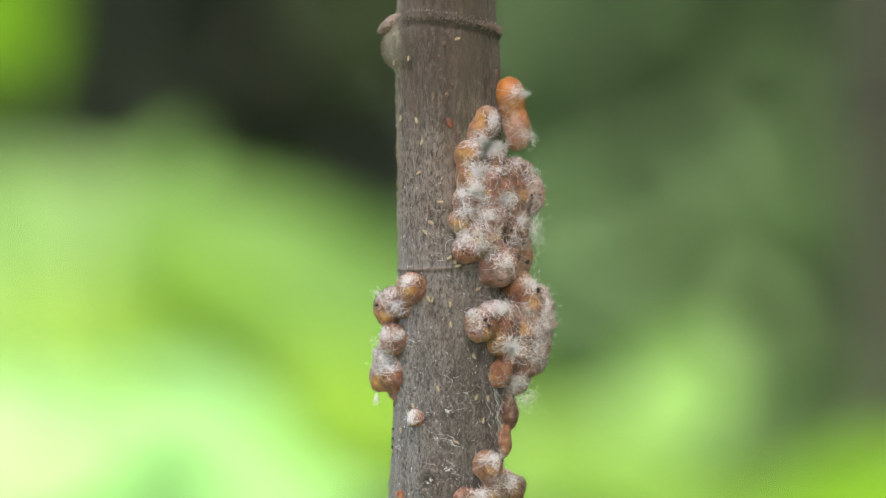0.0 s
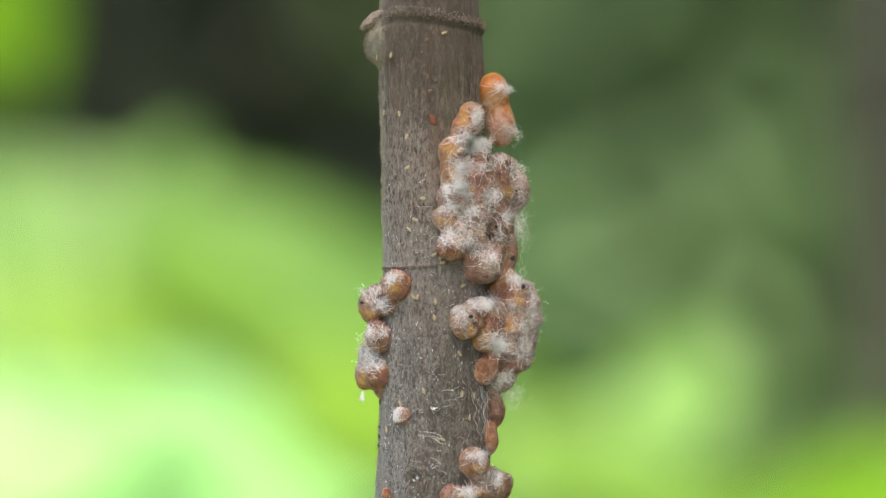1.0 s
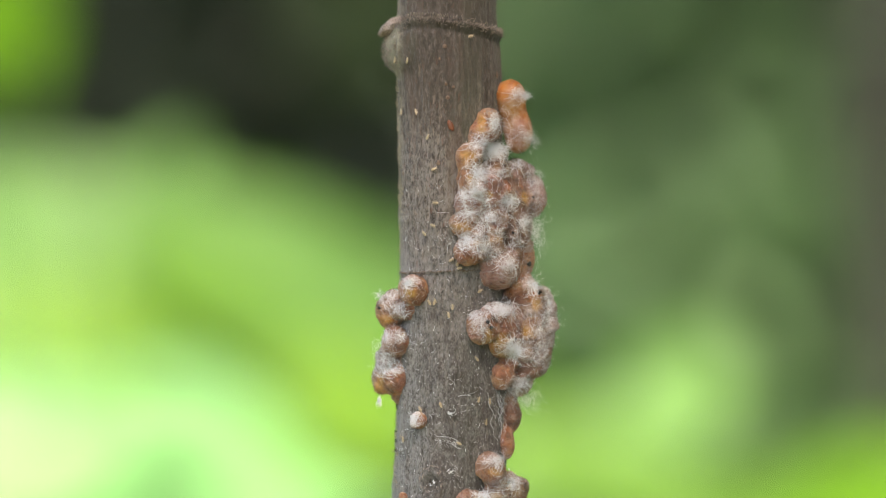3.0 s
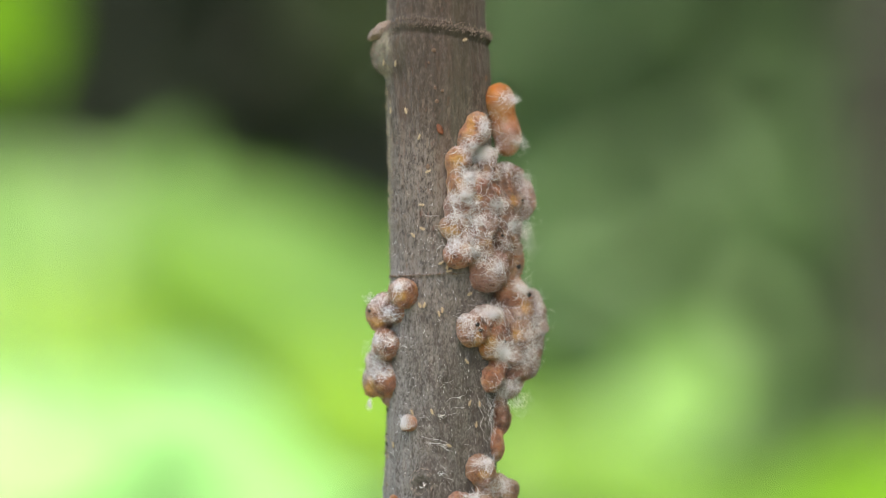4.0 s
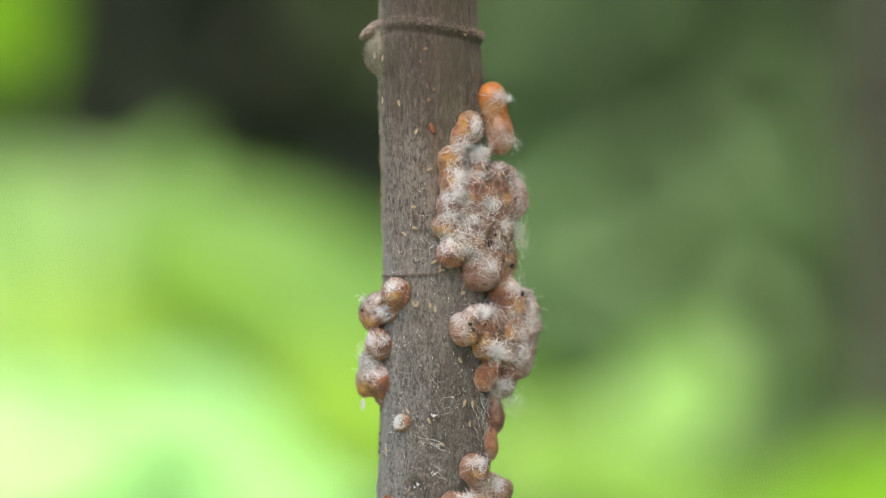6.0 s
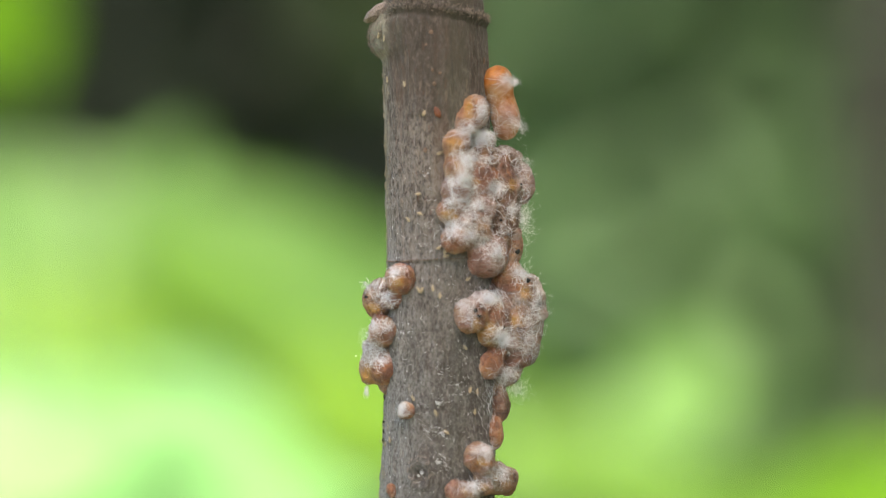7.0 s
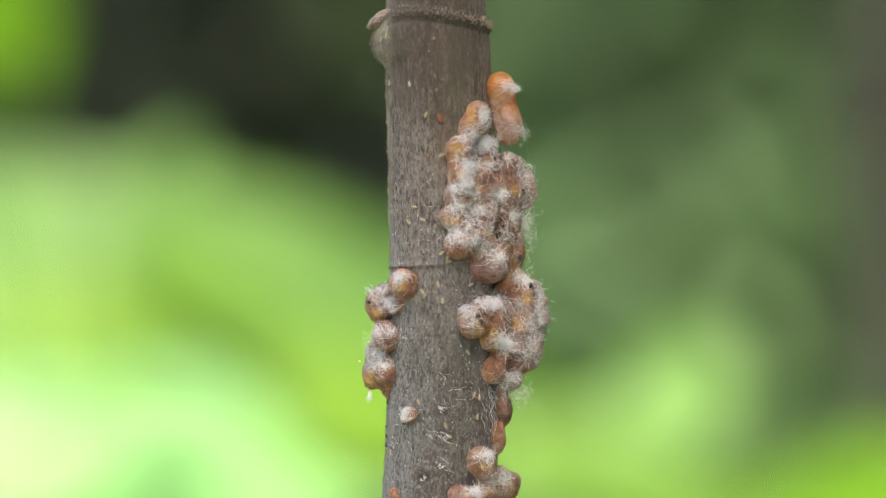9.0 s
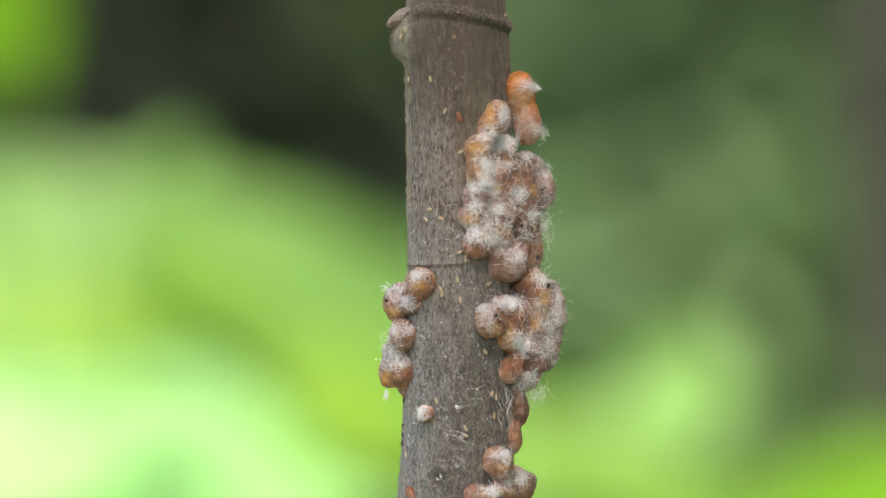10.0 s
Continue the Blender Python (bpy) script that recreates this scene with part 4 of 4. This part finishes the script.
def broad_shrub(foot, label, leaves, seed):
    """A shrub with large blades; each leaf: (across, down, length, width, turn, face up, distance, material)."""
    rnd = random.Random(seed)
    shrub = tagged(new("broadleaf_shrub"), label, "shrub")
    shrub.location = foot
    shrub_inv = Matrix.Translation(-Vector(foot))
    top = Vector((foot[0], foot[1], 1.0))
    v, f = rod([shrub_inv @ p for p in bend(Vector(foot), top, 0.03)], 0.014, 0.008)
    part("stem", mesh_of("stem", v, f, TRUNK), shrub)
    for px, py, ln, wd, turn, up, y, mat in leaves:
        k = y / FPX
        d = Vector((math.cos(radians(turn)), rnd.uniform(-0.1, 0.1), math.sin(radians(turn)))).normalized()
        nrm = Vector((0, -math.cos(radians(up)), math.sin(radians(up))))
        side = d.cross(nrm).normalized()
        nrm = side.cross(d).normalized()
        mid = far_point(px, py, y)
        root = mid - d * ln * k / 2
        me = leaf_mesh("leaf", mat, ln * k, wd * k, rnd.uniform(0.03, 0.12), 0.12, seed=seed + len(shrub.children))
        ob = part("leaf", me, shrub)
        m = Matrix((side, d, nrm)).transposed().to_4x4()
        ob.matrix_local = shrub_inv @ Matrix.Translation(root) @ m
        v, f = rod([shrub_inv @ p for p in bend(top + Vector((0, 0, rnd.uniform(-0.3, 0))), root, 0.02, 6)], 0.004, 0.002, 6)
        part("petiole", mesh_of("petiole", v, f, LEAF_MID), shrub)
    return shrub


B, L, F, G, K = LEAF_SUN_PALE, LEAF_LIME, LEAF_LESS_LIT, LEAF_LIT_LIME, LEAF_DIM_LIME
broad_shrub((-0.34, 1.75, 0), "shrub with broad pale green leaves, sun strength put into their greens", [
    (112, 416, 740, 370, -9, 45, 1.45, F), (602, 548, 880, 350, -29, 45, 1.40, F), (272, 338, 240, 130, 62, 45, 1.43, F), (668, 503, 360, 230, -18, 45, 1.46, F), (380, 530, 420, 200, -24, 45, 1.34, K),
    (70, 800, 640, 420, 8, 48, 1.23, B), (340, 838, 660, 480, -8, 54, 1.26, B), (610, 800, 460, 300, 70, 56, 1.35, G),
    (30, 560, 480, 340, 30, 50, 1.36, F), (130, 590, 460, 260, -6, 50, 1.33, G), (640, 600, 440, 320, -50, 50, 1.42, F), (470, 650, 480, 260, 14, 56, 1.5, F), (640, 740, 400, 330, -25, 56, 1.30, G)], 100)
broad_shrub((-0.20, 1.30, 0), "shrub with a few lime-green leaves in sun", [(18, 26, 300, 165, -76, 27, 1.15, L), (-90, 60, 260, 140, -60, 20, 1.18, L)], 200)
broad_shrub((0.16, 1.60, 0), "low shrub with lime-green leaves, sun strength put into their greens", [
    (1195, 705, 290, 240, 60, 56, 1.40, LEAF_LIT), (1000, 808, 460, 240, 10, 45, 1.40, K), (1230, 905, 440, 200, -8, 45, 1.38, K), (900, 760, 240, 200, 80, 40, 1.5, K)], 300)
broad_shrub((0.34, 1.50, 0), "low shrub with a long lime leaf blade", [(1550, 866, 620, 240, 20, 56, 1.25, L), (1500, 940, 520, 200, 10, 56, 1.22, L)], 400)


def leaf_stuff(name, spots, size, material, seed):
    """Many small bent blades at the given places, in one mesh."""
    rnd, verts, faces = random.Random(seed), [], []
    for p in spots:
        s = size * rnd.uniform(0.6, 1.4)
        m = Euler((rnd.uniform(-0.9, 0.9), rnd.uniform(-0.9, 0.9), rnd.uniform(0, 6.3))).to_matrix()
        b = len(verts)
        for x, y, z in ((0, -0.5, 0), (-0.26, -0.05, 0.06), (0.26, -0.05, 0.06), (0, 0.0, 0), (-0.2, 0.25, 0.03), (0.2, 0.25, 0.03), (0, 0.55, -0.1)):
            verts.append(p + m @ Vector((x, y, z)) * s)
        faces += [(b, b + 3, b + 1), (b, b + 2, b + 3), (b + 1, b + 3, b + 6, b + 4), (b + 3, b + 2, b + 5, b + 6)]
    return mesh_of(name, verts, faces, material, False)


def hedge(name, label, box, n, size, material, seed, gap=0.0, freq=1.6, holes=()):
    rnd, spots = random.Random(seed), []
    x0, x1, y0, y1, z0, z1 = box
    while len(spots) < n:
        p = Vector((rnd.uniform(x0, x1), rnd.uniform(y0, y1), rnd.uniform(z0, z1)))
        u, v, w = (2 * p.x - x0 - x1) / (x1 - x0), (2 * p.y - y0 - y1) / (y1 - y0), max(0.0, (2 * p.z - z0 - z1) / (z1 - z0))
        gone = sum(math.exp(-((p.x - hx) / hw) ** 2 - ((p.z - hz) / hh) ** 2) for hx, hz, hw, hh in holes)
        if rnd.random() < 1.2 * gone:
            continue
        if noise.noise(p * freq) > gap and abs(u) ** 5 + abs(v) ** 6 + w ** 8 < 1.05 + 0.9 * noise.noise(p * 3.1 + Vector((seed, 0, 0))):
            spots.append(p)
    tagged(new(name, leaf_stuff(name, spots, size, material, seed)), label, "foliage", kind="stuff")


# open places in the foliage, where the dark wood shows through: across, up, half width, half height
HOLES = [(0.235, 1.375, 0.07, 0.05), (0.39, 1.49, 0.10, 0.035)]
hedge("thicket", "dense mid-green thicket foliage in shade", (0.03, 0.24, 2.75, 3.5, 0.0, 1.28), 2600, 0.08, LEAF_MID, 11, -0.9, holes=HOLES)
hedge("light_thicket", "light green thicket foliage beside the shade tree, light level set in its green", (0.2, 1.3, 2.6, 3.4, 0.0, 1.30), 8400, 0.08, LEAF_OUTER, 12, -0.9, holes=HOLES)
hedge("tall_shrub", "shrub foliage with shade darkened into its dull green", (0.10, 1.3, 2.85, 3.6, 1.05, 2.3), 7600, 0.08, LEAF_SHADE_TINT, 14, -0.9, holes=HOLES)
hedge("inner_shrub", "shrub foliage behind the stem, light level set in its green", (0.03, 0.34, 2.85, 3.6, 1.12, 2.3), 2300, 0.08, LEAF_INNER, 15, -0.9, holes=HOLES)
hedge("dark_thicket", "foliage with deep shade put into its near-black colour", (-2.2, 0.2, 3.4, 4.6, 0.0, 2.6), 4200, 0.13, LEAF_PAINTED_DARK, 2, -0.4)


# foliage out of view, added to darken the stem's right side
hedge("side_thicket", "unseen thicket added to cut the light from the right", (0.42, 1.1, -1.2, 1.1, 0.0, 2.5), 6000, 0.13, LEAF_SHADE_TINT, 6, -0.7)
hedge("upper_foliage", "dull olive foliage in shade", (-0.17, 0.0, 3.0, 3.3, 1.42, 2.1), 420, 0.10, LEAF_OLIVE, 3, -0.6)


def tree():
    t = tagged(new("tree"), "tree with a grey-brown trunk and an unseen crown added to shade the thicket", "tree")
    foot = Vector((0.475, 2.62, 0))
    t.location = foot
    v, f = rod([Vector((0.02 * math.sin(i), 0, 0.35 * i)) for i in range(11)], 0.05, 0.04, 16)
    part("trunk", mesh_of("trunk", v, f, TRUNK), t)
    rnd, spots = random.Random(8), []
    for i in range(9):
        a = i * 0.7
        end = Vector((math.cos(a) * rnd.uniform(1.2, 2.6), math.sin(a) * rnd.uniform(0.6, 1.8), rnd.uniform(3.2, 4.4)))
        v, f = rod(bend(Vector((0, 0, 2.0 + 0.15 * i)), end, 0.1), 0.04, 0.012, 8)
        part("limb", mesh_of("limb", v, f, TRUNK), t)
    # leaves overhead, out of view, added to keep broken shade on the thicket
    while len(spots) < 15000:
        p = Vector((rnd.uniform(-3.2, 2.4), rnd.uniform(-0.9, 3.8), rnd.uniform(2.7, 4.4)))
        if noise.noise(p * 1.1) > -0.75:
            spots.append(p)
    part("crown", leaf_stuff("crown", spots, 0.085, LEAF_MID, 9), t, kind="stuff")


tree()


def shade_tree():
    """An unseen tree added behind the camera; its bough keeps the sun off the sapling."""
    t = tagged(new("shade_tree"), "unseen leafy tree, added so that its bough shades the sapling", "tree")
    foot = Vector((-1.9, -2.4, 0))
    t.location = foot
    heart = Vector((0, DIST, EYE)) + SUN_DIR * 3.5 - foot
    v, f = rod([Vector((0.03 * math.sin(i), 0.02 * i, 0.36 * i)) for i in range(11)], 0.12, 0.06, 14)
    part("trunk", mesh_of("trunk", v, f, TRUNK), t)
    rnd, spots = random.Random(41), []
    for i in range(5):
        v, f = rod(bend(Vector((0, 0.1, 2.2 + 0.3 * i)), heart + Vector((rnd.uniform(-0.3, 0.3), rnd.uniform(-0.3, 0.3), rnd.uniform(-0.2, 0.2))), 0.08), 0.035, 0.008, 8)
        part("limb", mesh_of("limb", v, f, TRUNK), t)
    while len(spots) < 600:
        p = Vector((rnd.uniform(-1, 1), rnd.uniform(-1, 1), rnd.uniform(-1, 1)))
        if p.length < 0.92 + 0.25 * noise.noise(p * 2.5):
            spots.append(heart + Vector((p.x * 0.6, p.y * 0.6, p.z * 0.42)))
    part("crown", leaf_stuff("crown", spots, 0.12, LEAF_MID, 12), t, kind="stuff")


shade_tree()


def backdrop():
    verts, faces, n = [], [], 60
    for i in range(n + 1):
        a = math.pi * (0.12 + 0.76 * i / n)
        for z in (-0.1, 2.0, 4.0, 6.5):
            r = 9.0 + 0.8 * noise.noise(Vector((i * 0.5, z, 0)))
            verts.append(Vector((math.cos(a) * r, math.sin(a) * r, z + (0.9 * noise.noise(Vector((i * 0.9, 3, 0))) if z > 6 else 0))))
    for i in range(n):
        for j in range(3):
            a = i * 4 + j
            faces.append((a, a + 1, a + 5, a + 4))
    tagged(new("backdrop", mesh_of("backdrop", verts, faces, LEAF_PAINTED_DARK)), "distant wood edge, deep shade put into its colour", "woodland", kind="structure")


backdrop()


# ---- crawlers: (heading, [(seconds, across, down), ...]) ----
CRAWLERS = [
    (70, [(0, 808, 69), (2.5, 825, 60), (4.5, 843, 59), (7, 863, 48), (10, 873, 38)]),
    (10, [(0, 724, 105), (2.5, 721, 104), (4.5, 718, 101), (7, 705, 90), (10, 702, 67)]),
    (15, [(0, 699, 114), (2.5, 699, 106), (4.5, 698, 102), (7, 695, 86), (10, 694, 80)]),
    (-15, [(0, 738, 214), (2.5, 735, 198), (4.5, 737, 181), (7, 739, 168), (10, 745, 151)]),
    (25, [(0, 747, 253), (2.5, 753, 241), (4.5, 761, 229), (7, 772, 220), (10, 770, 207)]),
    (65, [(0, 742, 307), (2.5, 762, 296), (4.5, 778, 292), (7, 798, 290), (10, 797, 279)]),
    (-85, [(0, 780, 358), (2.5, 772, 356), (4.5, 760, 351), (7, 762, 361), (10, 744, 380)]),
    (110, [(0, 763, 394), (10, 764, 396)]),
    (-45, [(0, 754, 412), (2.5, 750, 411), (4.5, 747, 405), (7, 744, 406), (10, 738, 398)]),
    (0, [(0, 711, 210), (2.5, 710, 198), (4.5, 710, 180), (7, 710, 160), (10, 708, 152)]),
    (60, [(0, 795, 457), (10, 796, 455)]), (10, [(0, 806, 463), (10, 806, 463)]), (80, [(0, 810, 471), (10, 807, 470)]),
    (65, [(0, 844, 512), (10, 845, 511)]), (-30, [(0, 760, 530), (2.5, 757, 532), (7, 761, 530), (10, 763, 520)]),
    (20, [(0, 766, 532), (10, 766, 530)]), (0, [(0, 797, 540), (10, 797, 540)]),
    (-10, [(0, 798, 575), (2.5, 790, 558), (4.5, 792, 543), (7, 785, 527), (10, 792, 504)]),
    (-40, [(0, 838, 632), (10, 840, 631)]), (20, [(0, 842, 704), (2.5, 841, 704), (4.5, 844, 707), (10, 851, 705)]),
    (0, [(0, 862, 706), (10, 858, 711)]), (160, [(0, 776, 688), (2.5, 775, 709), (4.5, 779, 724), (7, 788, 745), (10, 806, 765)]),
    (-30, [(0, 733, 719), (4.5, 745, 722), (10, 756, 717)]), (-10, [(0, 712, 762), (7, 709, 792), (10, 704, 813)]),
    (5, [(0, 854, 745), (10, 855, 744)]), (-60, [(0, 808, 783), (10, 806, 778)]),
]


def build_crawler():
    """A lac crawler: oval body, head with two feelers, six short legs; it faces +y and stands on its z = 0."""
    c = tagged(new("lac_crawler"), "tiny tan-yellow lac crawler on the bark", "insect", "crawlers on the stem")
    part("abdomen", blob("abdomen", TAN, (2.3 * S, 3.9 * S, 1.7 * S), 0.08, 2.5, 1, 2, None, Vector((0, -1.4, 1.7)) * S), c)
    part("head", blob("head", TAN, (1.8 * S, 2.2 * S, 1.4 * S), 0.06, 2, 2, 2, None, Vector((0, 3.2, 1.6)) * S), c)
    for k in (-1, 1):
        v, f = [], []
        tube(v, f, [Vector(p) * S for p in ((0.7 * k, 4.6, 1.8), (1.5 * k, 6.0, 2.2), (2.6 * k, 7.0, 1.8))], 0.3 * S)
        part("feeler", mesh_of("feeler", v, f, TAN), c)
        for y in (-1.5, 0.8, 2.6):
            v, f = [], []
            tube(v, f, [Vector(p) * S for p in ((1.2 * k, y, 1.4), (2.8 * k, y + 0.5, 1.6), (3.8 * k, y + 0.3, 0.0))], 0.32 * S)
            part("leg", mesh_of("leg", v, f, TAN), c)
    return c


first = build_crawler()
crawlers = [first] + [copy_thing(first, pose(0, 0, 0)) for _ in CRAWLERS[1:]]


# ---- movement: the stem sways in the breeze, the crawlers ride on it and creep ----
def motions():
    # seconds, millimetres to the right, up and towards the camera, degrees of lean to the right
    SWAY = [
        (0.0, 0.005, 0.01, -0.22, 0.1), (0.1, 0.446, 0.026, -0.25, 0.25), (0.2, 0.718, 0.21, -0.13, 0.37), (0.3, 0.744, 0.356, 0.22, 0.39),
        (0.4, 0.712, 0.581, 0.68, 0.35), (0.5, 0.654, 0.704, 1.03, 0.32), (0.6, -0.003, 0.76, 1.16, 0.26), (0.7, -0.809, 0.776, 1.1, 0.08),
        (0.8, -1.389, 0.553, 0.93, -0.13), (0.9, -1.446, 0.44, 0.72, -0.26), (1.0, -1.597, 0.331, 0.5, -0.36), (1.1, -1.729, 0.276, 0.29, -0.45),
        (1.2, -1.76, 0.311, 0.21, -0.5), (1.3, -1.429, 0.354, 0.27, -0.48), (1.4, -0.776, 0.354, 0.37, -0.36), (1.5, -0.301, 0.299, 0.29, -0.19),
        (1.6, 0.092, 0.117, 0.0, -0.08), (1.7, 0.217, 0.08, -0.24, -0.03), (1.8, 0.514, 0.172, -0.3, 0.05), (1.9, 0.507, 0.085, -0.36, 0.09),
        (2.0, -0.083, -0.133, -0.57, 0.03), (2.1, -0.565, -0.175, -0.8, -0.13), (2.2, -0.944, -0.141, -0.9, -0.3), (2.3, -1.056, -0.198, -0.92, -0.36),
        (2.4, -1.274, -0.29, -0.88, -0.39), (2.5, -1.359, -0.192, -0.77, -0.43), (2.6, -0.908, -0.142, -0.6, -0.42), (2.7, -0.447, -0.039, -0.46, -0.37),
        (3.0, 0.2, -0.25, -0.7, -0.2), (3.4, -0.45, -0.55, -1.4, -0.3), (3.8, -0.715, -0.759, -2.17, -0.33), (3.9, -0.736, -0.66, -1.95, -0.36),
        (4.0, -0.885, -0.582, -1.62, -0.38), (4.1, -0.63, -0.57, -1.4, -0.34), (4.2, -0.216, -0.5, -1.26, -0.27), (4.3, -0.08, -0.495, -1.16, -0.2),
        (4.4, -0.045, -0.503, -1.09, -0.16), (4.5, 0.179, -0.407, -0.92, -0.13), (4.6, 0.577, -0.218, -0.63, -0.04), (4.7, 0.626, -0.132, -0.34, 0.03),
        (4.8, 0.561, -0.004, -0.06, 0.03), (4.9, 0.375, 0.113, 0.17, 0.01), (5.0, -0.199, 0.238, 0.24, -0.06), (5.1, -0.752, 0.187, 0.15, -0.2),
        (5.2, -1.483, 0.132, 0.06, -0.32), (5.5, -1.95, -0.1, -0.5, -0.55), (5.9, -1.6, -0.45, -1.1, -0.55), (6.3, -2.027, -0.6, -1.37, -0.78),
        (6.4, -2.105, -0.344, -1.11, -0.74), (6.5, -1.985, -0.095, -0.63, -0.68), (6.6, -1.629, 0.191, -0.02, -0.61), (6.7, -1.475, 0.482, 0.67, -0.5),
        (6.8, -1.37, 0.904, 1.37, -0.46), (6.9, -1.456, 0.978, 1.92, -0.48), (7.0, -1.128, 0.991, 2.19, -0.46), (7.1, -0.884, 0.967, 2.2, -0.4),
        (7.2, -0.811, 0.854, 2.06, -0.35), (7.3, -0.586, 0.813, 1.81, -0.28), (7.4, -0.146, 0.712, 1.54, -0.17), (7.5, -0.059, 0.698, 1.33, -0.09),
        (7.6, -0.055, 0.651, 1.19, -0.08), (7.7, -0.149, 0.679, 1.24, -0.13), (7.8, -0.593, 0.798, 1.5, -0.21), (7.9, -0.771, 0.79, 1.75, -0.26),
        (8.0, -1.127, 0.863, 1.86, -0.33), (8.1, -1.433, 0.864, 1.93, -0.41), (8.2, -1.758, 0.854, 1.97, -0.49), (8.3, -1.69, 0.849, 1.95, -0.53),
        (8.4, -1.732, 0.834, 1.82, -0.54), (8.5, -1.689, 0.753, 1.58, -0.59), (8.6, -1.663, 0.73, 1.41, -0.61), (8.7, -1.419, 0.641, 1.32, -0.57),
        (8.8, -1.205, 0.482, 1.23, -0.53), (8.9, -1.04, 0.411, 1.1, -0.49), (9.0, -0.849, 0.402, 0.9, -0.46), (9.1, -0.695, 0.287, 0.62, -0.41),
        (9.2, -0.213, 0.145, 0.39, -0.24), (9.3, -0.1, 0.146, 0.35, -0.08), (9.4, 0.104, 0.226, 0.47, -0.05), (9.5, 0.318, 0.271, 0.64, -0.06),
        (9.6, 0.51, 0.319, 0.83, -0.06), (9.7, 0.71, 0.444, 0.99, -0.01), (9.8, 0.625, 0.496, 1.1, 0.0), (9.9, 0.724, 0.508, 1.18, 0.01),
        (10.0, 1.042, 0.521, 1.23, 0.07),
    ]
    stem_rows = [(t, pose(0.001 * x, DIST - 0.001 * near, EYE + 0.001 * z, 0, lean, 0)) for t, x, z, near, lean in SWAY]
    walk(stem, stem_rows)
    for ob, (heading, keys) in zip(crawlers, CRAWLERS):
        rows = []
        for t, m in stem_rows:
            a, b = keys[0], keys[-1]
            for u, w in zip(keys, keys[1:]):
                if u[0] <= t <= w[0]:
                    a, b = u, w
            k = (t - a[0]) / (b[0] - a[0])
            p, n = on_relief(a[1] + (b[1] - a[1]) * k, a[2] + (b[2] - a[2]) * k, 1.6)
            right = Vector((0, 0, 1)).cross(n).normalized()
            ahead = (Vector((0, 0, 1)) * math.cos(radians(heading)) + right * math.sin(radians(heading))).normalized()
            turn = Matrix((ahead.cross(n), ahead, n)).transposed().to_4x4()
            rows.append((t, m @ Matrix.Translation(p) @ turn))
        walk(ob, rows)


motions()
